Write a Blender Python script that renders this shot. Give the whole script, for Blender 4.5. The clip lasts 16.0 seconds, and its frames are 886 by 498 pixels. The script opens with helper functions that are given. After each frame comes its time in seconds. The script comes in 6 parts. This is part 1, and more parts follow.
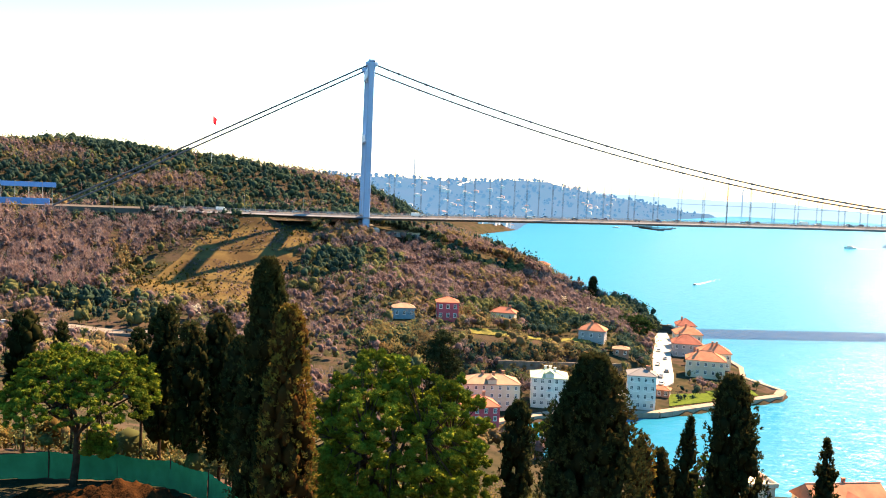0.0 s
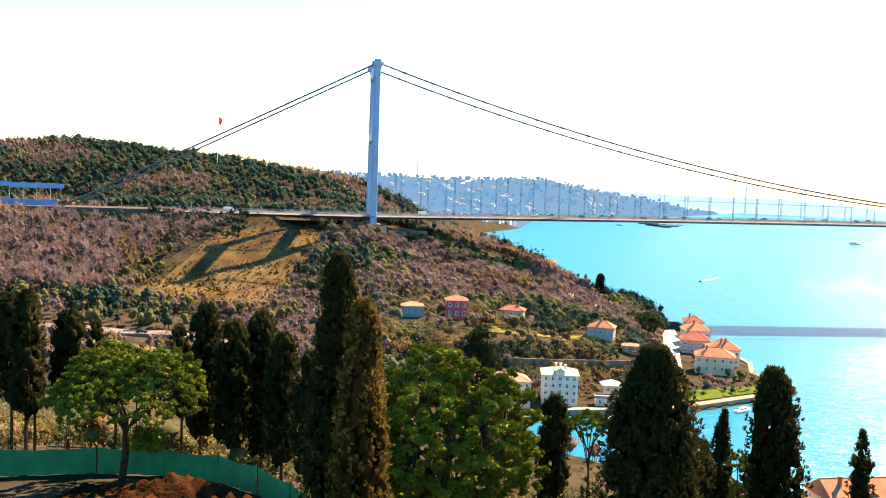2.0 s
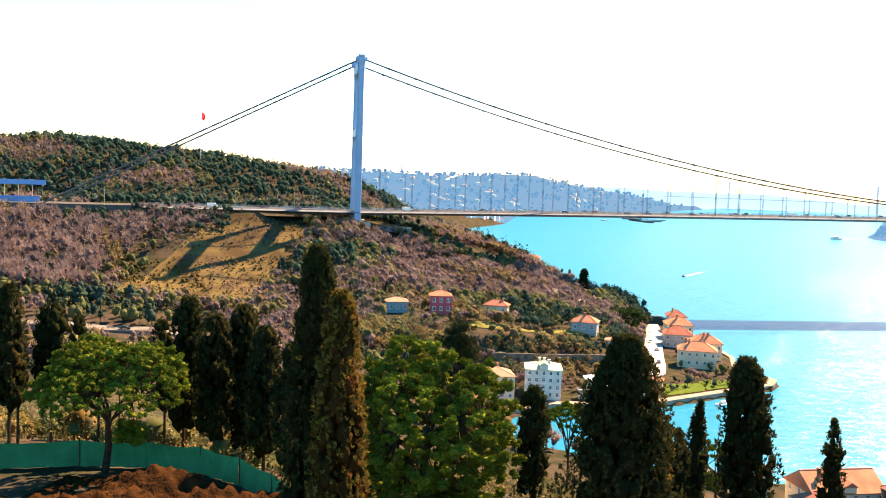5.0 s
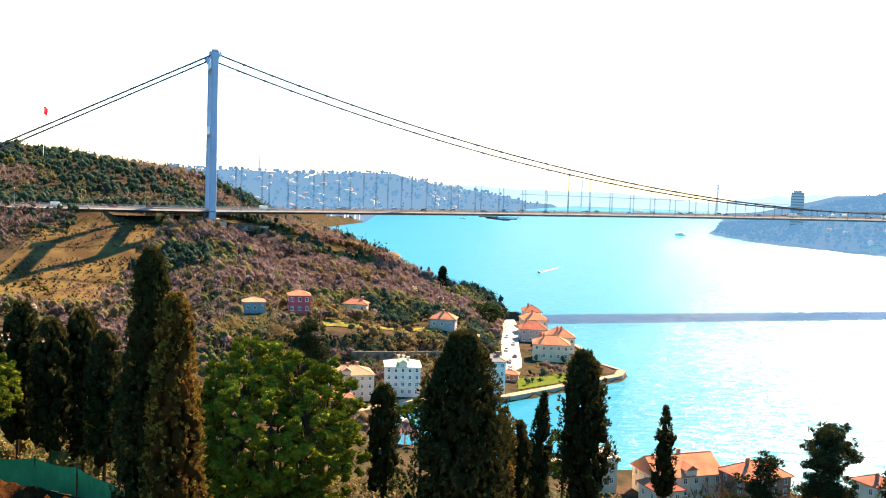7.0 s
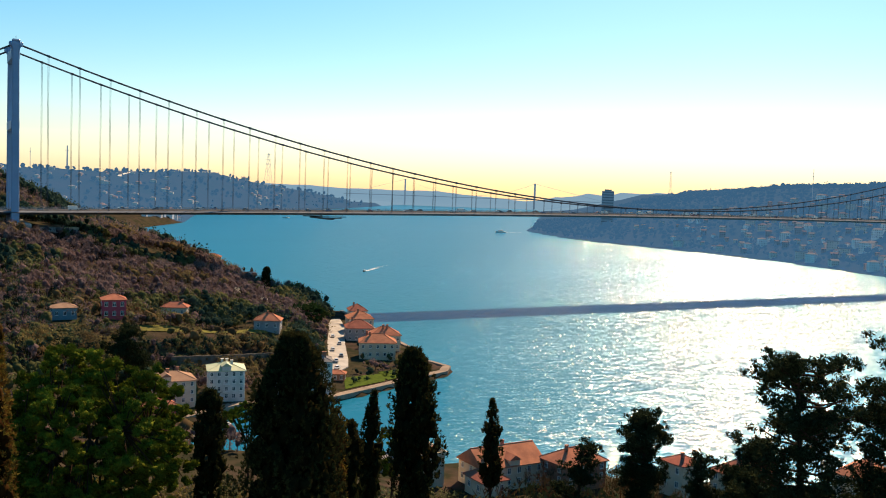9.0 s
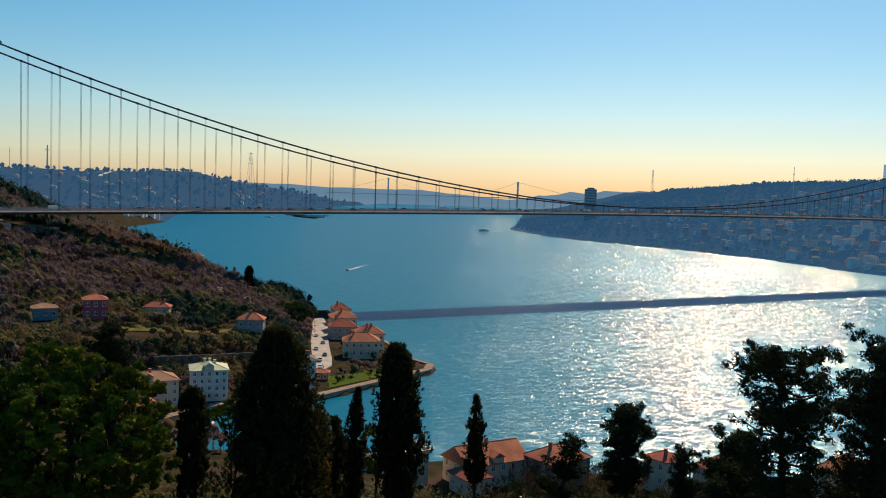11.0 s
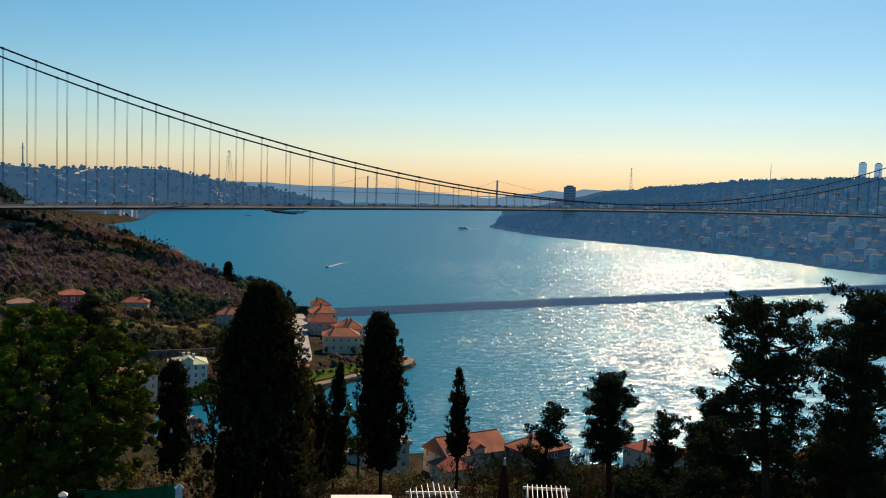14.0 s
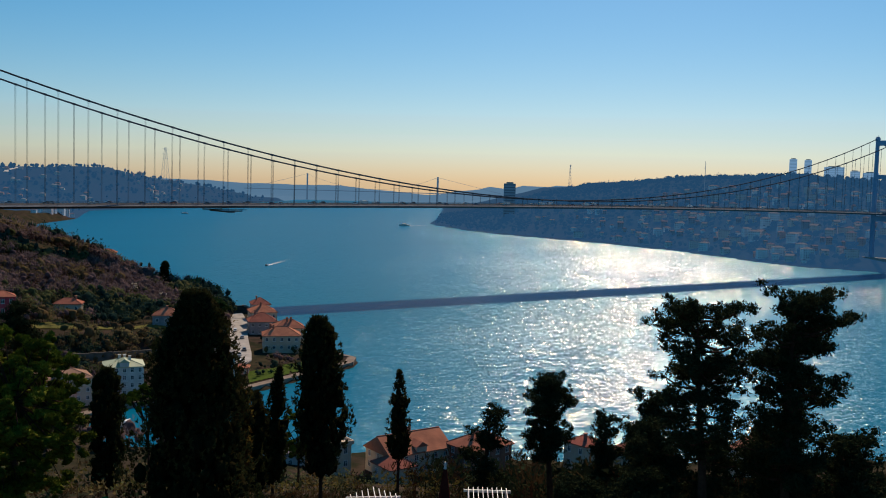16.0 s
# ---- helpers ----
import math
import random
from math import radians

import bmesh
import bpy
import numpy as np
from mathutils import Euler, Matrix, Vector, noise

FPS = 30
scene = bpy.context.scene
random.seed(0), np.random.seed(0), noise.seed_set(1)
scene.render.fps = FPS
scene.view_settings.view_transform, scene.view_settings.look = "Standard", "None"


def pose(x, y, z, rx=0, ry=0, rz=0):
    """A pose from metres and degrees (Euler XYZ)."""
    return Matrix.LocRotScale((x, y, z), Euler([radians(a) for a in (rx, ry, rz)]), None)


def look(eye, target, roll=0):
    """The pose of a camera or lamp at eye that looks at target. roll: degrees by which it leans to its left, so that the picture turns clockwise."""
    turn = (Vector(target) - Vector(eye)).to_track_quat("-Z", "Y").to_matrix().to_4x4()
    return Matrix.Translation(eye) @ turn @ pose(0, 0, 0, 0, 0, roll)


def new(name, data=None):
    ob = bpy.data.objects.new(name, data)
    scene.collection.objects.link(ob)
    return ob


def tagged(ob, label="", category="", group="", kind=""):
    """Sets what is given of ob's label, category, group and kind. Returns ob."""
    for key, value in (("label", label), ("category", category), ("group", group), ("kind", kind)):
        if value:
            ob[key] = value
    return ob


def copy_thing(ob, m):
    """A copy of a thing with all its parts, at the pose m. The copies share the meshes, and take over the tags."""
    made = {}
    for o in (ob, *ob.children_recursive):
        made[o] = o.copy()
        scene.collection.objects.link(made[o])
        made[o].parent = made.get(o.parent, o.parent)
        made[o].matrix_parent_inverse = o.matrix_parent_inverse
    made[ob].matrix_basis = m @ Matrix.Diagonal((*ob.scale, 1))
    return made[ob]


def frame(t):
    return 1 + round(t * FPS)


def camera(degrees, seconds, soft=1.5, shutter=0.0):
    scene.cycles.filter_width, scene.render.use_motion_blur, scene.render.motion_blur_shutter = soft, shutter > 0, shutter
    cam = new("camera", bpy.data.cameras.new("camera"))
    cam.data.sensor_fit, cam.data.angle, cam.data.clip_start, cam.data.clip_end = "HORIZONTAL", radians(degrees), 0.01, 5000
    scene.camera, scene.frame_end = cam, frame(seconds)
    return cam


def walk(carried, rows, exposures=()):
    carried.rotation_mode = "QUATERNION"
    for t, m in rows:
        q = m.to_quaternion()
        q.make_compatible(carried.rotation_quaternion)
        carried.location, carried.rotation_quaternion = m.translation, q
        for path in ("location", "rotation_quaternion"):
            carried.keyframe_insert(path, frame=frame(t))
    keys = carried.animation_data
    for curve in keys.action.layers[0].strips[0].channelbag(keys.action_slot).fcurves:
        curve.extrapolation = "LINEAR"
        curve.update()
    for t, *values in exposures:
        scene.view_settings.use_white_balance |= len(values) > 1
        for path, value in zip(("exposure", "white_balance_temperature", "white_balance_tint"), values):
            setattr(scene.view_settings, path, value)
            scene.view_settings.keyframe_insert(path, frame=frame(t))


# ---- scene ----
cam = camera(51.1, 16.0, soft=1.0)

PATH = [
    (0, (0.451, 1.435, 84.11), (0.453, 3.431, 83.974), 2.5),
    (0.5, (-0.359, 2.487, 83.947), (-0.359, 4.483, 83.811), 2.3),
    (1, (-1.14, 2.256, 83.764), (-1.143, 4.251, 83.626), 2.2),
    (1.5, (-1.749, 1.609, 83.916), (-1.754, 3.604, 83.777), 2.1),
    (2, (-2.261, 0.485, 83.893), (-2.265, 2.48, 83.754), 2.1),
    (2.5, (-2.634, -0.362, 83.975), (-2.627, 1.633, 83.833), 2.0),
    (3, (-2.504, -0.491, 83.942), (-2.488, 1.504, 83.8), 2.0),
    (3.5, (-2.423, -0.463, 83.862), (-2.403, 1.532, 83.72), 1.9),
    (4, (-2.304, -0.453, 83.803), (-2.281, 1.542, 83.659), 2.0),
    (6.5, (-0.994, -0.463, 83.865), (-0.955, 1.531, 83.717), 2.0),
    (6.6, (-0.945, -0.572, 83.888), (-0.9, 1.422, 83.74), 2.1),
    (6.8, (-0.928, -0.884, 83.952), (-0.793, 1.107, 83.81), 2.1),
    (6.9, (-0.908, -1.164, 83.989), (-0.68, 0.818, 83.853), 2.0),
    (7, (-0.914, -1.144, 84.001), (-0.587, 0.824, 83.861), 2.1),
    (7.2, (-0.979, -0.808, 83.963), (-0.456, 1.119, 83.839), 2.1),
    (7.4, (-1.05, -0.938, 84.051), (-0.401, 0.949, 83.921), 1.8),
    (7.5, (-1.064, -0.951, 84.034), (-0.393, 0.929, 83.907), 1.9),
    (8, (-1.115, -1.05, 84.069), (-0.432, 0.826, 83.943), 2.0),
    (10.5, (-1.253, -1.067, 83.821), (-0.536, 0.796, 83.69), 2.0),
    (11, (-1.181, -1.056, 83.786), (-0.456, 0.803, 83.656), 1.9),
    (11.5, (-1.183, -1.044, 83.399), (-0.45, 0.812, 83.268), 2.0),
    (12, (-1.222, -1.021, 82.793), (-0.481, 0.832, 82.663), 2.1),
    (12.5, (-1.335, -0.929, 82.287), (-0.586, 0.921, 82.156), 2.1),
    (13, (-1.374, -0.976, 81.818), (-0.619, 0.871, 81.688), 2.0),
    (13.5, (-1.396, -1.061, 81.686), (-0.635, 0.784, 81.557), 1.9),
    (14, (-1.443, -1.196, 81.689), (-0.677, 0.646, 81.558), 1.9),
    (14.5, (-1.432, -1.207, 81.691), (-0.658, 0.633, 81.561), 1.9),
    (14.7, (-1.444, -1.251, 81.696), (-0.668, 0.588, 81.565), 1.9),
    (14.8, (-1.439, -1.242, 81.695), (-0.641, 0.588, 81.566), 2.0),
    (14.9, (-1.386, -1.168, 81.701), (-0.552, 0.646, 81.574), 2.1),
    (15, (-1.269, -1.022, 81.751), (-0.419, 0.783, 81.62), 1.7),
    (15.5, (-1.181, -0.924, 81.885), (-0.31, 0.871, 81.752), 1.7),
    (16, (-1.169, -0.893, 82.048), (-0.287, 0.897, 81.914), 1.7),
]
EXPOSURES = [(0.0, 2.6, 8000, 18), (6.6, 2.65, 8000, 18), (7.5, 2.3, 7900, 17), (8.2, 1.5, 7300, 13),
             (9.4, 0.7, 7050, 13), (10.3, 0.28, 6550, 12), (14.5, 0.24, 6450, 12), (16.0, -0.06, 5850, 12)]
walk(cam, [(t, look(eye, target, roll)) for t, eye, target, roll in PATH], EXPOSURES)

# ---- sky and sun ----
SUN_AZ, SUN_EL = 39.5, 42.2
world = bpy.data.worlds.new("sky")
scene.world = world
world.use_nodes = True
wn, wl = world.node_tree.nodes, world.node_tree.links
sky = wn.new("ShaderNodeTexSky")
sky.sky_type = "NISHITA"
sky.sun_disc = False
sky.sun_elevation, sky.sun_rotation = radians(SUN_EL), radians(SUN_AZ)
sky.air_density, sky.dust_density, sky.ozone_density = 1.0, 0.5, 3.0
wn["Background"].inputs["Strength"].default_value = 0.075
rich = wn.new("ShaderNodeHueSaturation")
rich.inputs["Hue"].default_value = 0.483
rich.inputs["Saturation"].default_value = 1.45
wl.new(sky.outputs[0], rich.inputs["Color"])
wl.new(rich.outputs[0], wn["Background"].inputs["Color"])
sun = new("sun", bpy.data.lights.new("sun", "SUN"))
sun.data.energy, sun.data.angle, sun.data.color = 5.0, radians(0.55), (1.0, 0.74, 0.49)
sa, se = radians(SUN_AZ), radians(SUN_EL)
SUN_DIR = Vector((math.sin(sa) * math.cos(se), math.cos(sa) * math.cos(se), math.sin(se)))
sun.matrix_world = look((0, 0, 0), -SUN_DIR)


# ---- materials ----
def mat(name, colour, rough=0.7, metal=0.0, second=None, scale=1.0, fine=0.0, bump=0.0, spread=0.0, coat=0.0, contrast=(0.35, 0.65), island=False):
    """A principled surface with two scales of colour variation and a little relief; spread varies each piece."""
    m = bpy.data.materials.new(name)
    m.use_nodes = True
    n, l = m.node_tree.nodes, m.node_tree.links
    b = n["Principled BSDF"]
    b.inputs["Roughness"].default_value = rough
    b.inputs["Metallic"].default_value = metal
    b.inputs["Coat Weight"].default_value = coat
    b.inputs["Specular IOR Level"].default_value = 0.5 if rough < 0.8 else 0.0
    geo = n.new("ShaderNodeNewGeometry")
    tex = n.new("ShaderNodeTexNoise")
    tex.inputs["Scale"].default_value = scale
    tex.inputs["Detail"].default_value = 6
    tex.inputs["Roughness"].default_value = 0.6
    l.new(geo.outputs["Position"], tex.inputs["Vector"])
    ramp = n.new("ShaderNodeMapRange")
    ramp.inputs["From Min"].default_value, ramp.inputs["From Max"].default_value = contrast
    l.new(tex.outputs["Fac"], ramp.inputs["Value"])
    mix = n.new("ShaderNodeMix")
    mix.data_type = "RGBA"
    second = second or tuple(c * 0.72 for c in colour)
    mix.inputs["A"].default_value, mix.inputs["B"].default_value = (*colour, 1), (*second, 1)
    l.new(ramp.outputs[0], mix.inputs["Factor"])
    out = mix.outputs["Result"]
    if spread:
        hue = n.new("ShaderNodeHueSaturation")
        if island:
            # tint holds random tone, and the darker crown insides painted as shade
            at = n.new("ShaderNodeAttribute")
            at.attribute_name = "tint"
            pick = at.outputs["Fac"]
        else:
            pick = n.new("ShaderNodeObjectInfo").outputs["Random"]
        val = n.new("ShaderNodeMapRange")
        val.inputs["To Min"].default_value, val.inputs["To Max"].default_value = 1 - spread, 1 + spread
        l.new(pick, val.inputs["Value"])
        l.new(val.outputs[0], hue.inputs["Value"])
        wob = n.new("ShaderNodeMath")
        wob.operation = "MULTIPLY_ADD"
        wob.inputs[1].default_value, wob.inputs[2].default_value = spread * 0.12, 0.5 - spread * 0.06
        l.new(pick, wob.inputs[0])
        l.new(wob.outputs[0], hue.inputs["Hue"])
        l.new(out, hue.inputs["Color"])
        out = hue.outputs[0]
    l.new(out, b.inputs["Base Color"])
    if bump:
        ft = n.new("ShaderNodeTexNoise")
        ft.inputs["Scale"].default_value = fine or scale * 8
        ft.inputs["Detail"].default_value = 4
        l.new(geo.outputs["Position"], ft.inputs["Vector"])
        bp = n.new("ShaderNodeBump")
        bp.inputs["Strength"].default_value = 0.7
        bp.inputs["Distance"].default_value = bump
        l.new(ft.outputs["Fac"], bp.inputs["Height"])
        l.new(bp.outputs[0], b.inputs["Normal"])
    return m


def leafy(name, colour, second, scale=0.4, spread=0.3, glow=0.2):
    """Foliage: matt, lets some light through."""
    m = mat(name, colour, 0.85, second=second, scale=scale, spread=spread, island=True)
    n, l = m.node_tree.nodes, m.node_tree.links
    b = n["Principled BSDF"]
    src = b.inputs["Base Color"].links[0].from_socket
    tr = n.new("ShaderNodeBsdfTranslucent")
    l.new(src, tr.inputs["Color"])
    mx = n.new("ShaderNodeMixShader")
    mx.inputs[0].default_value = glow
    l.new(b.outputs[0], mx.inputs[1])
    l.new(tr.outputs[0], mx.inputs[2])
    l.new(mx.outputs[0], n["Material Output"].inputs["Surface"])
    return m


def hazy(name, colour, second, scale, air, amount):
    """A far surface with the haze of sunlit air added as a bluish emission."""
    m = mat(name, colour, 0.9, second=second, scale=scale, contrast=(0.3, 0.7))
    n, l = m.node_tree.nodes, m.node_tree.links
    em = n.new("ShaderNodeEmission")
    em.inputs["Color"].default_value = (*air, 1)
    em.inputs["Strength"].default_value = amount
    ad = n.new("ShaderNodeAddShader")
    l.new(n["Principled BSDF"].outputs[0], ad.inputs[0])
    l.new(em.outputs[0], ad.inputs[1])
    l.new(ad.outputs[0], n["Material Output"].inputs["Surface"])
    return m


M = {}
M["asphalt"] = mat("asphalt", (0.06, 0.058, 0.056), 0.85, second=(0.085, 0.08, 0.075), scale=0.15)
M["pale_road"] = mat("pale_road", (0.15, 0.14, 0.125), 0.85, second=(0.11, 0.1, 0.09), scale=0.2)
M["concrete"] = mat("concrete", (0.42, 0.4, 0.37), 0.85, second=(0.3, 0.29, 0.27), scale=0.25, bump=0.02)
M["steel_blue"] = mat("steel_blue", (0.2, 0.36, 0.56), 0.5, second=(0.17, 0.31, 0.5), scale=0.08, bump=0.004)
M["deck_grey"] = mat("deck_grey", (0.17, 0.185, 0.21), 0.85, second=(0.13, 0.145, 0.165), scale=0.1)
M["cable"] = mat("cable", (0.1, 0.11, 0.13), 0.85, second=(0.075, 0.08, 0.095), scale=0.3)
M["white_wall"] = mat("white_wall", (0.62, 0.61, 0.58), 0.8, second=(0.5, 0.49, 0.46), scale=0.3, bump=0.01)
M["cream_wall"] = mat("cream_wall", (0.66, 0.56, 0.42), 0.8, second=(0.54, 0.45, 0.33), scale=0.3, bump=0.01)
M["red_wall"] = mat("red_wall", (0.58, 0.1, 0.13), 0.8, second=(0.48, 0.08, 0.1), scale=0.4, bump=0.01)
M["grey_wall"] = mat("grey_wall", (0.34, 0.34, 0.35), 0.8, second=(0.27, 0.27, 0.28), scale=0.3, bump=0.01)
M["blue_wall"] = mat("blue_wall", (0.18, 0.3, 0.36), 0.8, second=(0.14, 0.25, 0.3), scale=0.3, bump=0.01)
M["brick_wall"] = mat("brick_wall", (0.36, 0.19, 0.13), 0.85, second=(0.28, 0.14, 0.1), scale=0.5, bump=0.015)
M["stone_wall"] = mat("stone_wall", (0.15, 0.14, 0.125), 0.9, second=(0.09, 0.085, 0.075), scale=0.5, bump=0.05)
M["tile_roof"] = mat("tile_roof", (0.4, 0.16, 0.105), 0.8, second=(0.28, 0.115, 0.08), scale=0.35, fine=3.0, bump=0.05, spread=0.15)
M["brown_roof"] = mat("brown_roof", (0.34, 0.22, 0.15), 0.8, second=(0.27, 0.17, 0.12), scale=0.35, fine=3.0, bump=0.05)
M["green_roof"] = mat("green_roof", (0.4, 0.46, 0.3), 0.7, second=(0.33, 0.39, 0.25), scale=0.35, bump=0.01)
M["slate_roof"] = mat("slate_roof", (0.2, 0.19, 0.19), 0.85, second=(0.17, 0.17, 0.17), scale=0.35, bump=0.02)
M["glass"] = mat("glass", (0.03, 0.04, 0.05), 0.12, second=(0.05, 0.06, 0.07), scale=0.2)
M["frame_white"] = mat("frame_white", (0.75, 0.74, 0.71), 0.6, second=(0.66, 0.65, 0.62), scale=1.0)
M["shutter"] = mat("shutter", (0.16, 0.1, 0.07), 0.7, second=(0.12, 0.08, 0.05), scale=1.0)
M["bark"] = mat("bark", (0.07, 0.042, 0.028), 0.9, second=(0.035, 0.022, 0.016), scale=2.5, fine=14, bump=0.04)
M["twig"] = mat("twig", (0.17, 0.12, 0.09), 0.9, second=(0.11, 0.08, 0.06), scale=1.2)
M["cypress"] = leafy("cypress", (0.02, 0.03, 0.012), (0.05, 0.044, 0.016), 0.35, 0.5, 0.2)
# browner cypress, with golden sunlight put into its base colour
M["cypress_brown_lit"] = leafy("cypress_brown_lit", (0.17, 0.105, 0.024), (0.07, 0.055, 0.016), 0.5, 0.6, 0.25)
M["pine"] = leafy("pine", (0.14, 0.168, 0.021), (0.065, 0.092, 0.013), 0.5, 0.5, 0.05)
M["cedar"] = leafy("cedar", (0.02, 0.03, 0.014), (0.035, 0.04, 0.018), 0.5, 0.3, 0.12)
M["bare_crown"] = leafy("bare_crown", (0.205, 0.143, 0.135), (0.15, 0.115, 0.115), 0.03, 0.35, 0.3)
M["tan_crown"] = leafy("tan_crown", (0.2, 0.15, 0.065), (0.14, 0.115, 0.06), 0.05, 0.4, 0.3)
M["green_crown"] = leafy("green_crown", (0.085, 0.105, 0.045), (0.14, 0.14, 0.06), 0.05, 0.4, 0.25)
M["dark_crown"] = leafy("dark_crown", (0.025, 0.052, 0.048), (0.045, 0.075, 0.052), 0.05, 0.35, 0.2)
# far crowns: air haze is put in as a blue emission
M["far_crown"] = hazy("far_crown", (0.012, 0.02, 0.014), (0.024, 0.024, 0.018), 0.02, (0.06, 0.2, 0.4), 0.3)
M["dark_pine"] = leafy("dark_pine", (0.04, 0.075, 0.022), (0.028, 0.05, 0.018), 0.3, 0.25, 0.15)
M["blossom"] = leafy("blossom", (0.7, 0.64, 0.52), (0.55, 0.5, 0.4), 0.5, 0.1, 0.3)
M["shrub"] = leafy("shrub", (0.1, 0.1, 0.022), (0.13, 0.09, 0.03), 0.08, 0.4, 0.25)
M["brown_scrub"] = leafy("brown_scrub", (0.085, 0.048, 0.022), (0.035, 0.026, 0.013), 0.12, 0.45, 0.2)
M["soil"] = mat("soil", (0.042, 0.018, 0.007), 0.95, second=(0.012, 0.007, 0.004), scale=0.9, fine=5.0, bump=0.2)
M["lawn"] = mat("lawn", (0.07, 0.105, 0.02), 0.9, second=(0.05, 0.075, 0.018), scale=0.4, bump=0.05)
M["meadow"] = mat("meadow", (0.1, 0.074, 0.032), 0.95, second=(0.052, 0.036, 0.02), scale=0.05, fine=0.8, bump=0.2, contrast=(0.4, 0.6))
M["dry_grass"] = mat("dry_grass", (0.16, 0.145, 0.045), 0.95, second=(0.07, 0.075, 0.028), scale=0.3, bump=0.05)
M["quay_stone"] = mat("quay_stone", (0.27, 0.22, 0.18), 0.85, second=(0.2, 0.165, 0.135), scale=0.25, bump=0.02)
M["net"] = mat("net", (0.0, 0.24, 0.105), 0.9, second=(0.0, 0.17, 0.075), scale=0.6, fine=6.0, bump=0.03)
M["white_paint"] = mat("white_paint", (0.8, 0.79, 0.75), 0.5, second=(0.7, 0.69, 0.66), scale=2.0)
M["blue_panel"] = mat("blue_panel", (0.06, 0.24, 0.55), 0.5, second=(0.05, 0.2, 0.47), scale=0.1)
M["flag_red"] = leafy("flag_red", (0.75, 0.04, 0.05), (0.6, 0.03, 0.04), 0.4, 0.05, 0.6)
M["maroon_cloth"] = mat("maroon_cloth", (0.09, 0.02, 0.015), 0.9, second=(0.06, 0.014, 0.012), scale=2.0)
M["rubber"] = mat("rubber", (0.02, 0.02, 0.02), 0.8, scale=3.0)
M["pylon"] = mat("pylon", (0.3, 0.3, 0.3), 0.6, metal=0.4, scale=0.4)
for cname, c in (("white", (0.75, 0.75, 0.74)), ("silver", (0.4, 0.41, 0.42)), ("black", (0.03, 0.03, 0.035)), ("red", (0.4, 0.03, 0.03)), ("blue", (0.05, 0.1, 0.25))):
    M["car_" + cname] = mat("car_" + cname, c, 0.3, metal=0.1, second=tuple(v * 0.9 for v in c), scale=0.5, coat=0.6)
# far and horizon ground, both with the haze added as emission
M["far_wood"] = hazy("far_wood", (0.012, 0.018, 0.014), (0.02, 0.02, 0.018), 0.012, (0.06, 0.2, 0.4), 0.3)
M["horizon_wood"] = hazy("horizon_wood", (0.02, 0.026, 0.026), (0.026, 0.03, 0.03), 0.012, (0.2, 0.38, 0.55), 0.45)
# far walls and roofs get their haze from the same kind of glow
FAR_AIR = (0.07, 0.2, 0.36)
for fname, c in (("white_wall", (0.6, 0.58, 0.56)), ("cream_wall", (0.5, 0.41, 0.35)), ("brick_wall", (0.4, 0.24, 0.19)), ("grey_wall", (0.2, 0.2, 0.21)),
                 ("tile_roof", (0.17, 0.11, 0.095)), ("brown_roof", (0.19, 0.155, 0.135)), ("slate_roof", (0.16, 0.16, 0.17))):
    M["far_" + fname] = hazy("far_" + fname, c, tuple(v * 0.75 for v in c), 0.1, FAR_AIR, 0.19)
# blocks, panes and steelwork glow faintly: distance haze given as emission
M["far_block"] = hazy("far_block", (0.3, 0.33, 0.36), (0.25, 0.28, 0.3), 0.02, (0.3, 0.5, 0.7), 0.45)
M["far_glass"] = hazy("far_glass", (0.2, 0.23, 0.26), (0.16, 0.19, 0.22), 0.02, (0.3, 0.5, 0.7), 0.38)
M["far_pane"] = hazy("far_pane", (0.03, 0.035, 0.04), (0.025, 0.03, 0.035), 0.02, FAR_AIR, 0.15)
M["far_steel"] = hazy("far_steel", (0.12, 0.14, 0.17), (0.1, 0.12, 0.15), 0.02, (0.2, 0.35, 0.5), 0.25)


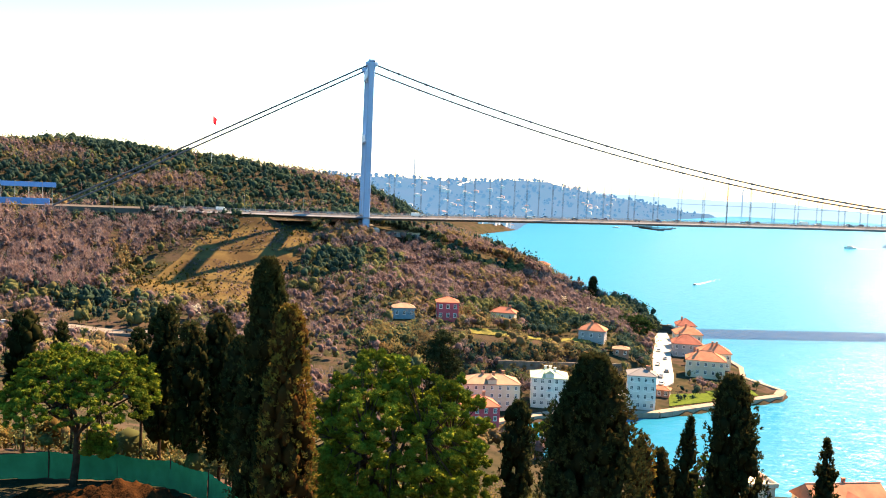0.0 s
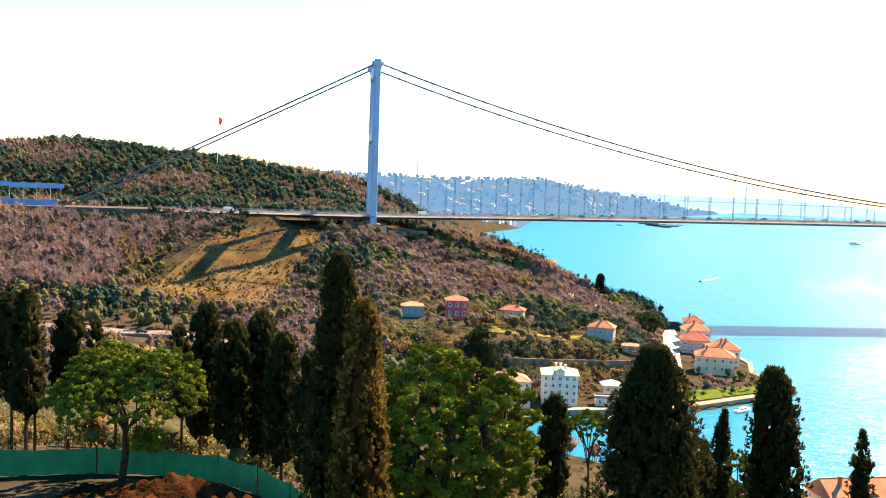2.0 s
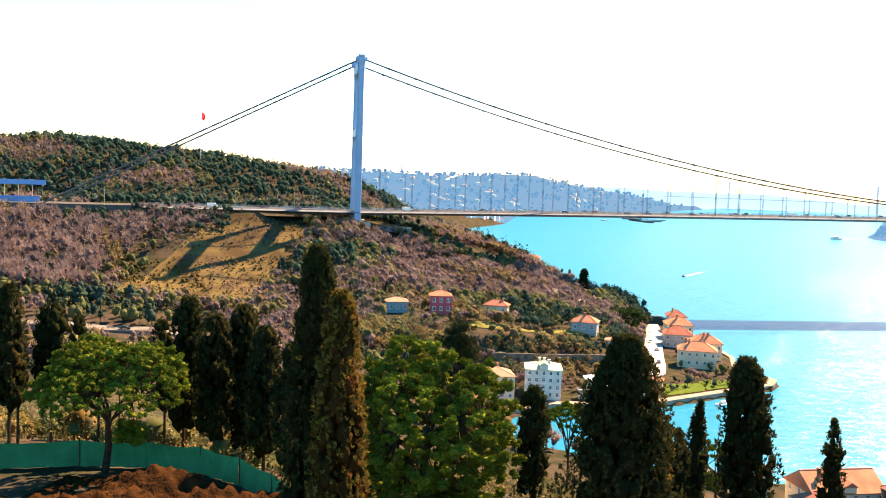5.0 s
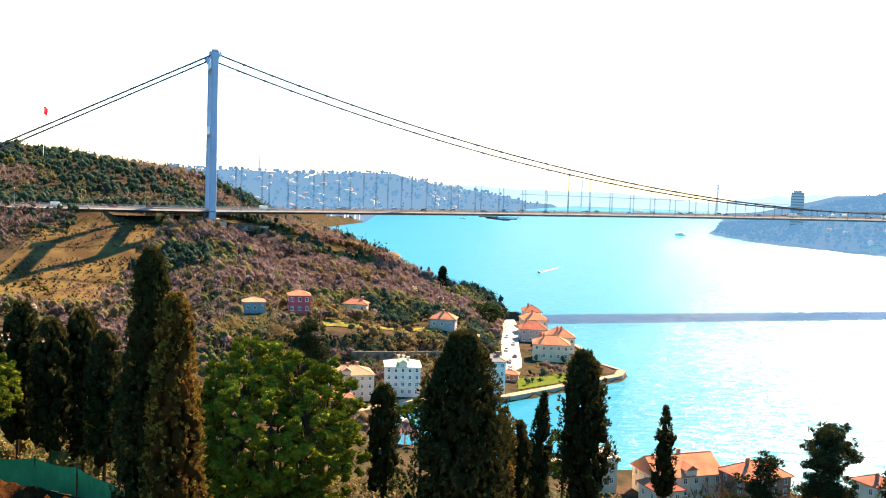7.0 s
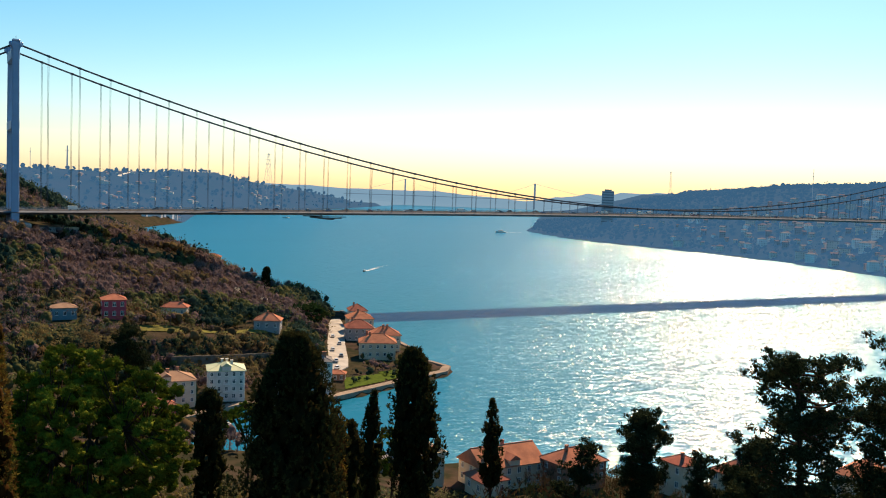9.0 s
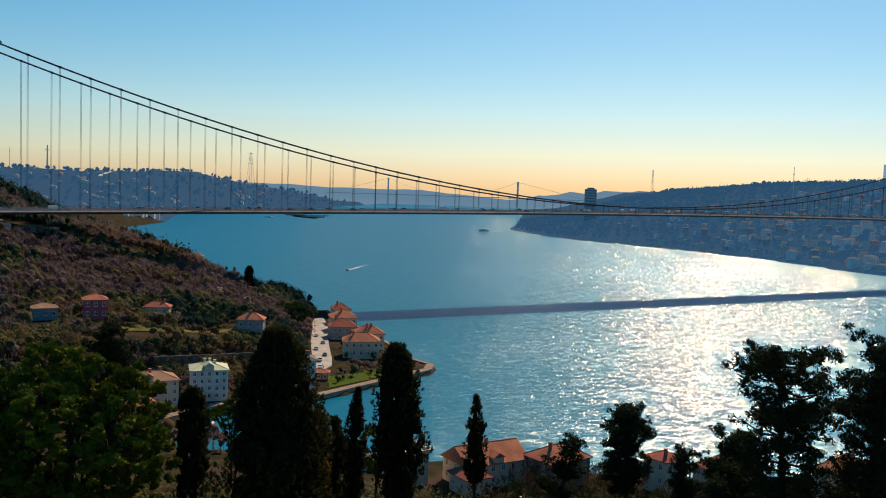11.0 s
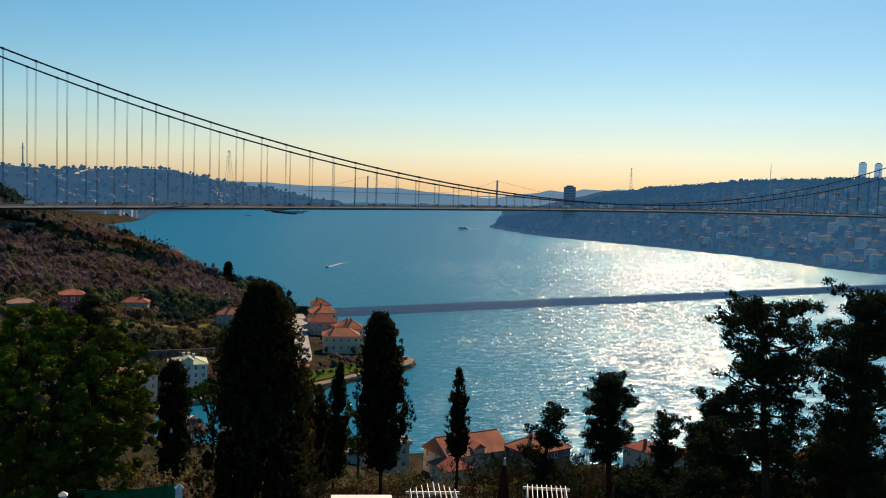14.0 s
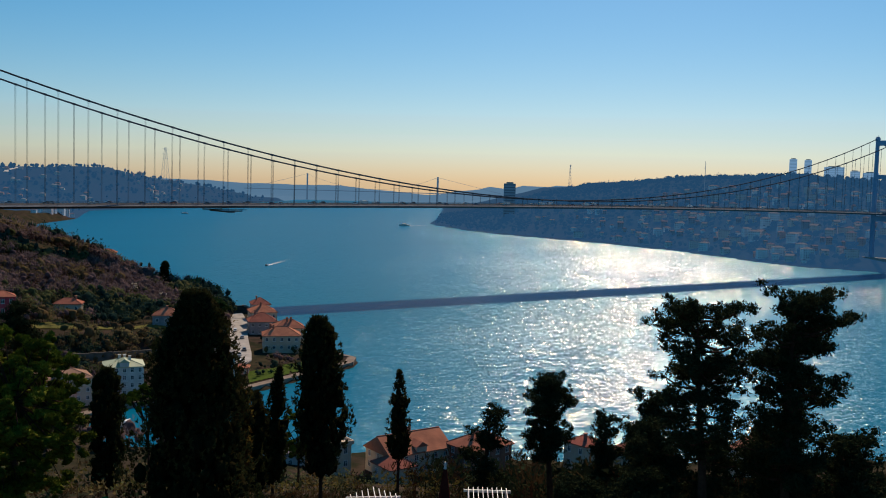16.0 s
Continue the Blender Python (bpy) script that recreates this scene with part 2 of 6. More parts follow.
def water_material():
    m = bpy.data.materials.new("sea_water")
    m.use_nodes = True
    n, l = m.node_tree.nodes, m.node_tree.links
    b = n["Principled BSDF"]
    geo = n.new("ShaderNodeNewGeometry")
    big = n.new("ShaderNodeTexNoise")
    big.inputs["Scale"].default_value, big.inputs["Detail"].default_value = 0.004, 4
    stretch = n.new("ShaderNodeVectorMath")
    stretch.operation = "MULTIPLY"
    stretch.inputs[1].default_value = (0.45, 1.6, 1)
    l.new(geo.outputs["Position"], stretch.inputs[0])
    l.new(stretch.outputs[0], big.inputs["Vector"])
    mix = n.new("ShaderNodeMix")
    mix.data_type = "RGBA"
    mix.inputs["A"].default_value = (0.004, 0.115, 0.2, 1)
    mix.inputs["B"].default_value = (0.006, 0.147, 0.258, 1)
    l.new(big.outputs["Fac"], mix.inputs["Factor"])
    total = None
    for scale, steep, turn, squash in ((0.6, 0.7, 27, 0.3), (2.0, 1.05, 12, 0.4), (6.0, 0.7, 40, 0.7)):
        mp = n.new("ShaderNodeMapping")
        mp.inputs["Rotation"].default_value = (0, 0, radians(turn))
        mp.inputs["Scale"].default_value = (squash, 1, 1)
        l.new(geo.outputs["Position"], mp.inputs["Vector"])
        t = n.new("ShaderNodeTexNoise")
        t.inputs["Scale"].default_value, t.inputs["Detail"].default_value = scale, 2
        l.new(mp.outputs[0], t.inputs["Vector"])
        sub = n.new("ShaderNodeVectorMath")
        sub.operation = "SUBTRACT"
        sub.inputs[1].default_value = (0.5, 0.5, 0.5)
        l.new(t.outputs["Color"], sub.inputs[0])
        mul = n.new("ShaderNodeVectorMath")
        mul.operation = "MULTIPLY"
        mul.inputs[1].default_value = (steep * 0.58, steep, 0)
        l.new(sub.outputs[0], mul.inputs[0])
        if total is None:
            total = mul.outputs[0]
        else:
            add = n.new("ShaderNodeVectorMath")
            add.operation = "ADD"
            l.new(total, add.inputs[0])
            l.new(mul.outputs[0], add.inputs[1])
            total = add.outputs[0]
    swing = n.new("ShaderNodeVectorRotate")
    swing.rotation_type = "Z_AXIS"
    swing.inputs["Angle"].default_value = radians(-34)
    l.new(total, swing.inputs["Vector"])
    total = swing.outputs[0]
    # smoother lanes of water between the ruffled ones
    lane = n.new("ShaderNodeMapRange")
    lane.inputs["From Min"].default_value, lane.inputs["From Max"].default_value = 0.35, 0.65
    lane.inputs["To Min"].default_value, lane.inputs["To Max"].default_value = 0.75, 1.1
    l.new(big.outputs["Fac"], lane.inputs["Value"])
    n.remove(b)
    lobes = []
    # a broad sheen of small ripples, and the sharper flashes of steep wavelets
    for rough_, steeper, sheen in ((0.38, 1.0, (0.42, 0.75, 1.0, 1)), (0.11, 2.0, (1.0, 0.73, 0.48, 1))):
        sc = n.new("ShaderNodeVectorMath")
        sc.operation = "SCALE"
        l.new(total, sc.inputs[0])
        k = n.new("ShaderNodeMath")
        k.operation = "MULTIPLY"
        k.inputs[1].default_value = steeper
        l.new(lane.outputs[0], k.inputs[0])
        l.new(k.outputs[0], sc.inputs["Scale"])
        up = n.new("ShaderNodeVectorMath")
        up.operation = "ADD"
        up.inputs[1].default_value = (0, 0, 1)
        l.new(sc.outputs[0], up.inputs[0])
        nn = n.new("ShaderNodeVectorMath")
        nn.operation = "NORMALIZE"
        l.new(up.outputs[0], nn.inputs[0])
        shine = n.new("ShaderNodeBsdfGlossy")
        shine.distribution = "BECKMANN"
        shine.inputs["Roughness"].default_value = rough_
        shine.inputs["Color"].default_value = sheen
        l.new(nn.outputs[0], shine.inputs["Normal"])
        lobes.append(shine)
    wet = n.new("ShaderNodeMixShader")
    wet.inputs[0].default_value = 0.52
    l.new(lobes[0].outputs[0], wet.inputs[1])
    l.new(lobes[1].outputs[0], wet.inputs[2])
    deep = n.new("ShaderNodeBsdfDiffuse")
    l.new(mix.outputs["Result"], deep.inputs["Color"])
    both = n.new("ShaderNodeMixShader")
    # more gloss where the water is seen at a low angle
    low = n.new("ShaderNodeFresnel")
    low.inputs["IOR"].default_value = 1.33
    gloss = n.new("ShaderNodeMath")
    gloss.operation = "MULTIPLY_ADD"
    gloss.inputs[1].default_value, gloss.inputs[2].default_value = 0.42, 0.042
    l.new(low.outputs[0], gloss.inputs[0])
    l.new(gloss.outputs[0], both.inputs[0])
    l.new(deep.outputs[0], both.inputs[1])
    l.new(wet.outputs[0], both.inputs[2])
    l.new(both.outputs[0], n["Material Output"].inputs["Surface"])
    return m


M["water"] = water_material()


def ground_material():
    """Dry grass, scrub and bare earth, in patches."""
    m = mat("ground", (0.05, 0.042, 0.026), 0.95, second=(0.054, 0.038, 0.032), scale=0.018, fine=0.6, bump=0.25, contrast=(0.42, 0.58))
    n, l = m.node_tree.nodes, m.node_tree.links
    b = n["Principled BSDF"]
    src = b.inputs["Base Color"].links[0].from_socket
    t = n.new("ShaderNodeTexNoise")
    t.inputs["Scale"].default_value, t.inputs["Detail"].default_value = 0.15, 7
    l.new(n["Geometry"].outputs["Position"], t.inputs["Vector"])
    r = n.new("ShaderNodeMapRange")
    r.inputs["From Min"].default_value, r.inputs["From Max"].default_value = 0.42, 0.62
    l.new(t.outputs["Fac"], r.inputs["Value"])
    mx = n.new("ShaderNodeMix")
    mx.data_type = "RGBA"
    mx.inputs["B"].default_value = (0.024, 0.026, 0.016, 1)
    l.new(r.outputs[0], mx.inputs["Factor"])
    l.new(src, mx.inputs["A"])
    l.new(mx.outputs["Result"], b.inputs["Base Color"])
    return m


M["ground"] = ground_material()

# ---- lie of the land ----
NEAR_COAST = [(900, -300), (420, 110), (260, 190), (160, 225), (100, 256), (60, 268), (28, 285), (22, 320), (45, 340), (85, 347), (118, 368), (146, 386)]
ASIA = NEAR_COAST + [(152, 398), (143, 425), (150, 450), (148, 590), (128, 650), (100, 720), (85, 900), (60, 1200), (45, 1500), (60, 1650), (150, 1900), (215, 2350),
                     (700, 3100), (1070, 3770), (1500, 4600), (1500, 6000), (-6000, 6000), (-6000, -6000), (900, -6000)]
EUROPE = [(854, 1804), (815, 1560), (822, 1420), (872, 1180), (880, 1030), (852, 800), (906, 706), (960, 560), (1250, 300), (2600, -600), (6000, -600), (6000, 6000),
          (2900, 6000), (2050, 4200), (1250, 2560), (960, 2000)]
BRIDGE_AT, BRIDGE_TURN, SPAN = (-49.5, 584.8), 9.0, 1003.0


def shore_distance(poly, x, y, closed=True):
    """Distance to the coast line, positive on land."""
    best = np.full(x.shape, 1e9)
    inside = np.zeros(x.shape, bool)
    pts = poly if not closed else poly + poly[:1]
    for (ax, ay), (bx, by) in zip(pts[:-1], pts[1:]):
        dx, dy = bx - ax, by - ay
        k = np.clip(((x - ax) * dx + (y - ay) * dy) / (dx * dx + dy * dy), 0, 1)
        best = np.minimum(best, np.hypot(x - ax - k * dx, y - ay - k * dy))
        if ay != by:
            inside ^= ((ay > y) != (by > y)) & (x < dx * (y - ay) / dy + ax)
    return np.where(inside, best, -best) if closed else best


def smooth_max(a, b, k):
    return 0.5 * (a + b + np.sqrt((a - b) ** 2 + k * k))


def smooth_min(a, b, k):
    return -smooth_max(-a, -b, k)


def rough(x, y):
    return (np.sin(x * 0.031 + 1.3 * np.sin(y * 0.021)) * 1.4 + np.sin(y * 0.047 + 2 * np.sin(x * 0.037)) * 1.1
            + np.sin(x * 0.11 + y * 0.07) * 0.5 + np.sin(x * 0.19 - y * 0.23) * 0.3)


def land(x, y):
    """Height of the ground above the sea."""
    x, y = np.asarray(x, float), np.asarray(y, float)
    d = shore_distance(ASIA, x, y)
    near = shore_distance(NEAR_COAST, x, y, False)
    # the slope that the garden stands on
    foreshore = np.interp(near, [0, 20, 60, 120, 190, 215, 260, 400], [2, 3, 9, 27, 53.5, 60, 65, 80])
    shelf = np.interp(near, [0, 45, 58, 120, 190, 215, 260, 400], [2, 2.6, 4.5, 27, 53.5, 60, 65, 80])
    a = smooth_min(foreshore + (shelf - foreshore) * np.interp(x, [62, 84], [0, 1]),
                   np.interp(y + 24 * np.clip((x - 4) / 20, 0, 1) * np.clip((y - 56) / 14, 0, 1), [-400, 0, 40, 68, 85, 110, 160, 230, 290, 420], [88, 70, 65, 62.5, 58, 51, 38, 24, 17, 12]), 3)
    # the ridge under the bridge head
    ys = 600 + 0.2 * (x + 50)
    top = np.interp(x, [-2500, -900, -300, -177, -48, 0, 60, 100, 130, 150], [80, 70, 62, 60, 57, 46, 29, 13, 4.5, 2])
    foot = np.interp(x, [-400, -100, 0, 60], [24, 18, 11, 4])
    fall = np.interp(ys - y, [-600, -450, -200, -60, 0, 30, 90, 140, 180, 230, 300], [0, 0.1, 0.55, 0.95, 1, 0.96, 0.66, 0.42, 0.24, 0.06, 0])
    # the hollow below the bridge head falls away faster
    hollow = np.interp(ys - y, [-60, 0, 30, 60, 90, 124, 160, 230, 300], [0.95, 1, 0.93, 0.76, 0.5, 0.25, 0.12, 0.03, 0])
    fall = np.where(ys - y > -60, fall + (hollow - fall) * np.interp(x, [-330, -260, -80, -35], [0, 1, 1, 0]), fall)
    b = foot + (top - foot) * fall - 2.5 * np.exp(-((x + 115) / 45) ** 2 - ((y - 525) / 50) ** 2)
    # the embankment that carries the motorway to the bridge
    ca, sa_ = math.cos(radians(BRIDGE_TURN)), math.sin(radians(BRIDGE_TURN))
    along, across = (x - BRIDGE_AT[0]) * ca + (y - BRIDGE_AT[1]) * sa_, (y - BRIDGE_AT[1]) * ca - (x - BRIDGE_AT[0]) * sa_
    b = np.maximum(b, 59.6 - 0.6 * np.clip(np.abs(across) - 17, 0, None) - 0.5 * np.clip(along + 62, 0, None))
    # the wooded hill behind it
    c = np.interp(x, [-2500, -900, -409, -336, -254, -197, -150, -88, -46, -25, 30, 80], [92, 100, 103, 104, 100, 93, 86, 78, 62, 49, 24, 0])
    c = c * np.exp(-((y - 860) / np.where(y < 860, 210, 300)) ** 2)
    # hills far down the strait
    yd = np.interp(x, [0, 30, 310, 470, 760, 1010], [2640, 2650, 2800, 2950, 3250, 3570])
    e = np.interp(x, [-4000, -1000, 30, 310, 470, 760, 900, 1010], [150, 112, 100, 112, 88, 66, 40, 8]) * np.exp(-((y - yd) / 330) ** 2)
    h = smooth_max(smooth_max(smooth_max(a, b, 5), c, 6), e, 4) + rough(x, y) * np.clip((d - 15) / 60, 0, 1)
    # the level shore below the garden
    h = h + (a + 0.5 * rough(x, y) * np.clip((near - 40) / 60, 0, 1) - h) * np.interp(x, [62, 84], [0, 1]) * np.interp(y, [275, 300], [1, 0])
    flat = np.interp(y, [330, 350, 480, 570], [10, 48, 42, 10])
    cap = np.where(d > 0, 1.6 + np.clip(d, 0, flat) * 0.04 + np.clip(d - flat, 0, None) * 0.62, np.clip(d * 0.5, -9, 0) + 0.2)
    h = np.minimum(h, cap)
    # the far shore
    f = shore_distance(EUROPE, x, y)
    az = np.degrees(np.arctan2(x, np.maximum(y, 1)))
    g = np.interp(f, [0, 12, 50, 120, 250, 420, 800], [1.6, 3, 14, 38, 72, 98, 110])
    g = 1.6 + (g - 1.6) * np.interp(az, [26, 28, 30, 32.4, 38, 42, 47, 52, 60], [0.2, 0.34, 0.62, 0.9, 1.03, 1.1, 1.14, 1.03, 0.9]) + rough(x * 0.4, y * 0.4) * np.clip(f / 60, 0, 1.5)
    h = np.where(f > 0, g, h)
    # the ring of hills at the end of the view
    r = np.hypot(x, y)
    ring = np.interp(np.degrees(np.arctan2(x, y)), [-180, -60, 0, 10.5, 14, 20, 25.5, 28.6, 33, 60, 180], [130, 125, 104, 84, 80, 74, 44, 90, 112, 130, 130])
    ring = ring + 2.5 * np.sin(x * 0.009) + 1.5 * np.sin(x * 0.021)
    ring = ring * np.exp(-((r - 4720) / 110) ** 2)
    return np.where(r > 4300, np.maximum(h, ring - 4), h)


def ground_at(x, y):
    return float(land(np.array([x]), np.array([y]))[0])


def bridge_point(s, v=0.0):
    a = radians(BRIDGE_TURN)
    return BRIDGE_AT[0] + s * math.cos(a) - v * math.sin(a), BRIDGE_AT[1] + s * math.sin(a) + v * math.cos(a)


def road_height(s):
    """Height of the carriageway along the bridge and its approach."""
    k = min(max(s / SPAN, -0.5), 1.3)
    return 63.4 + 3.2 * k + (4.2 * (1 - (2 * k - 1) ** 2) if 0 < k < 1 else 0)


# ---- building helpers ----
def part(name, bm, material, parent=None, label=""):
    me = bpy.data.meshes.new(name)
    bm.to_mesh(me)
    bm.free()
    return piece(name, me, material, parent, label)


def piece(name, me, material, parent=None, label="", m=None):
    if material and not me.materials:
        me.materials.append(material)
    ob = new(name, me)
    if parent:
        ob.parent = parent
    if m is not None:
        ob.matrix_basis = m
    if label:
        ob["label"] = label
    return ob


def base(name, m, label, category, group="", kind=""):
    e = new(name)
    e.empty_display_size = 0.5
    e.matrix_basis = m
    return tagged(e, label, category, group, kind)


def add_box(bm, x0, x1, y0, y1, z0, z1, bevel=0.0):
    g = bmesh.ops.create_cube(bm, size=1.0, matrix=Matrix.Translation(((x0 + x1) / 2, (y0 + y1) / 2, (z0 + z1) / 2)) @ Matrix.Diagonal((x1 - x0, y1 - y0, z1 - z0, 1)))
    if bevel:
        edges = list({e for v in g["verts"] for e in v.link_edges})
        bmesh.ops.bevel(bm, geom=edges, offset=bevel, segments=1, affect="EDGES", profile=0.5)
    return g["verts"]


def box(x0, x1, y0, y1, z0, z1, bevel=0.0):
    bm = bmesh.new()
    add_box(bm, x0, x1, y0, y1, z0, z1, bevel)
    return bm


def add_tube(bm, p, q, r0, r1=None, sides=8):
    p, q = Vector(p), Vector(q)
    r1 = r0 if r1 is None else r1
    way = (q - p)
    turn = way.to_track_quat("Z", "Y").to_matrix().to_4x4()
    bmesh.ops.create_cone(bm, cap_ends=True, segments=sides, radius1=r0, radius2=r1, depth=way.length, matrix=Matrix.Translation((p + q) / 2) @ turn)


def tube(p, q, r0, r1=None, sides=8):
    bm = bmesh.new()
    add_tube(bm, p, q, r0, r1, sides)
    return bm


def poly(bm, pts):
    return bm.faces.new([bm.verts.new(p) for p in pts])


def mesh_of(name, verts, faces):
    me = bpy.data.meshes.new(name)
    verts, faces = np.asarray(verts, np.float32), np.asarray(faces, np.int32)
    k = faces.shape[1]
    me.vertices.add(len(verts))
    me.vertices.foreach_set("co", verts.ravel())
    me.loops.add(faces.size)
    me.loops.foreach_set("vertex_index", faces.ravel())
    me.polygons.add(len(faces))
    me.polygons.foreach_set("loop_start", np.arange(0, faces.size, k, dtype=np.int32))
    me.update(calc_edges=True)
    return me


# ---- ground and sea ----
def lines(spans):
    out = []
    for a, b, step in spans:
        out += list(np.arange(a, b, step))
    return np.array(out + [spans[-1][1]])


gx = lines([(-4900, -1500, 170), (-1500, -500, 40), (-500, -60, 7), (-60, 180, 3.5), (180, 420, 9), (420, 780, 60), (780, 1300, 14), (1300, 2000, 50), (2000, 4900, 145)])
gy = lines([(-4900, -600, 300), (-600, -60, 45), (-60, 120, 3.5), (120, 700, 5), (700, 1000, 9), (1000, 1900, 16), (1900, 3900, 50), (3900, 4900, 30)])
X, Y = np.meshgrid(gx, gy)
Z = land(X, Y)
nx, ny = len(gx), len(gy)
I = np.arange(nx * ny).reshape(ny, nx)
quads = np.stack([I[:-1, :-1], I[:-1, 1:], I[1:, 1:], I[1:, :-1]], -1).reshape(-1, 4)
me = mesh_of("ground", np.stack([X, Y, Z], -1).reshape(-1, 3), quads)
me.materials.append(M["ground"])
# these two carry the haze of distance as emission
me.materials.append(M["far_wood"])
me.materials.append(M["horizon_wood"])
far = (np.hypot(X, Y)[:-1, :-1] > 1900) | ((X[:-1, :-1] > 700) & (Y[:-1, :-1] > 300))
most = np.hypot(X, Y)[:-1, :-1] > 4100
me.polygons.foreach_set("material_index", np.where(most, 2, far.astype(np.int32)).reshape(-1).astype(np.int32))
me.polygons.foreach_set("use_smooth", np.ones(len(quads), bool))
ground = tagged(new("ground", me), "dry grass and earth hillsides falling to the strait", "ground", kind="structure")

bm = bmesh.new()
bmesh.ops.create_grid(bm, x_segments=8, y_segments=8, size=4900)
sea = part("water", bm, M["water"])
tagged(sea, "rippled blue sea strait glittering in low sun", "water", kind="structure")


# ---- the suspension bridge ----
def build_bridge():
    root = base("suspension_bridge", pose(*BRIDGE_AT, 0, 0, 0, BRIDGE_TURN), "long grey-blue steel suspension bridge with slender twin-leg towers over the strait", "bridge")
    half = 16.9
    # deck: a shallow box with tapered edges
    bm = bmesh.new()
    rows = []
    stations = [-128 + i * (SPAN + 250) / 60 for i in range(61)]
    for s in stations:
        z = road_height(s)
        rows.append([bm.verts.new((s, v, z + dz)) for v, dz in ((-19.6, -0.9), (-16.5, 0.0), (16.5, 0.0), (19.6, -0.9), (11, -2.5), (-11, -2.5))])
    for a, b in zip(rows[:-1], rows[1:]):
        for k in range(6):
            bm.faces.new((a[k], a[(k + 1) % 6], b[(k + 1) % 6], b[k]))
    bm.faces.new(rows[0])
    bm.faces.new(rows[-1])
    bmesh.ops.recalc_face_normals(bm, faces=bm.faces)
    part("deck", bm, M["deck_grey"], root)
    # roadway surface
    bm = bmesh.new()
    for a, b in zip(stations[:-1], stations[1:]):
        poly(bm, [(a, -15, road_height(a) + 0.02), (b, -15, road_height(b) + 0.02), (b, 15, road_height(b) + 0.02), (a, 15, road_height(a) + 0.02)])
    part("roadway", bm, M["asphalt"], root)
    for v in (-16.2, -0.4, 0.4, 16.2):
        bm = bmesh.new()
        for a, b in zip(stations[:-1], stations[1:]):
            for zz in ((0.45, 0.6), (0.95, 1.1)):
                w = 0.06
                za, zb = road_height(a), road_height(b)
                for w0 in (-w, w):
                    poly(bm, [(a, v + w0, za + zz[0]), (b, v + w0, zb + zz[0]), (b, v + w0, zb + zz[1]), (a, v + w0, za + zz[1])])
                poly(bm, [(a, v - w, za + zz[1]), (b, v - w, zb + zz[1]), (b, v + w, zb + zz[1]), (a, v + w, za + zz[1])])
            for k in range(4):
                s = a + (b - a) * k / 4
                add_box(bm, s - 0.08, s + 0.08, v - 0.08, v + 0.08, road_height(s), road_height(s) + 1.1)
        part("railing", bm, M["grey_wall"], root)
    # towers
    tops = {0: 156.8, SPAN: 154.2}
    for s, top in tops.items():
        for side in (-1, 1):
            gx_, gy_ = bridge_point(s, side * half)
            z0 = min(ground_at(gx_, gy_), 58) - 3
            bm = bmesh.new()
            lo = [(-2.1, -2.1), (2.1, -2.1), (2.1, 2.1), (-2.1, 2.1)]
            sections = [(z0, 1.0), (road_height(s) - 4, 1.0), (top - 6, 0.8), (top - 5, 0.8), (top - 1.6, 1.15), (top, 0.95)]
            rings = []
            for z, k in sections:
                ring = []
                for cx, cy in lo:
                    for ux, uy in ((0.82, 1.0), (1.0, 0.8)) if cx * cy > 0 else ((1.0, 0.8), (0.82, 1.0)):
                        ring.append(bm.verts.new((s + cx * ux * (k if z < top - 5.5 else k * (1.15 if z > top - 3 else 1)), side * half + cy * uy * min(k, 1), z)))
                rings.append(ring)
            for a, b in zip(rings[:-1], rings[1:]):
                for k in range(8):
                    bm.faces.new((a[k], a[(k + 1) % 8], b[(k + 1) % 8], b[k]))
            bm.faces.new(rings[-1])
            bm.faces.new(rings[0])
            bmesh.ops.recalc_face_normals(bm, faces=bm.faces)
            leg = part("tower_leg", bm, M["steel_blue"], root)
            bm = bmesh.new()
            add_box(bm, s - 3.6, s + 3.6, side * half - 1.3, side * half + 1.3, top - 2.4, top + 0.2, 0.5)
            add_box(bm, s - 2.2, s + 2.2, side * half - 1.5, side * half + 1.5, top + 0.1, top + 1.6, 0.6)
            part("saddle", bm, M["steel_blue"], leg)
            part("aerial", tube((s, side * half, top + 1.4), (s, side * half, top + 3.4), 0.12), M["pylon"], leg)
        for zb, hh in ((top - 9, 6.0), (top - 48, 5.0), (road_height(s) - 9.5, 5.5)):
            part("cross_beam", box(s - 2.2, s + 2.2, -half + 1.5, half - 1.5, zb, zb + hh, 0.3), M["steel_blue"], root)
        gx_, gy_ = bridge_point(s, 0)
        zf = ground_at(gx_, gy_)
        part("pier", box(s - 8, s + 8, -24, 24, zf - 9, min(zf + 1.5, road_height(s) - 3.4), 0.6), M["concrete"], root)
    # main cables and back stays
    low = 73.2

    def cable_z(s):
        k = 2 * s / SPAN - 1
        end = tops[0] if k < 0 else tops[SPAN]
        return low + (end - 0.8 - low) * k * k

    ends = ((-182, 63.0), (SPAN + 190, 66.0))
    for side in (-1, 1):
        bm = bmesh.new()
        pts = [(ends[0][0], ends[0][1])] + [(SPAN * i / 64, cable_z(SPAN * i / 64)) for i in range(65)] + [ends[1]]
        for (s0, z0), (s1, z1) in zip(pts[:-1], pts[1:]):
            add_tube(bm, (s0, side * half, z0), (s1, side * half, z1), 0.5, sides=6)
        part("main_cable", bm, M["cable"], root)
    # hangers in pairs, with their bands on the cable
    bm = bmesh.new()
    for dx in (-0.28, 0.28):
        add_tube(bm, (dx, 0, 0), (dx, 0, 1), 0.1, sides=5)
    hanger = bpy.data.meshes.new("hanger")
    bm.to_mesh(hanger)
    bm.free()
    bm = tube((-0.8, 0, 0), (0.8, 0, 0), 0.68, sides=8)
    band = bpy.data.meshes.new("cable_band")
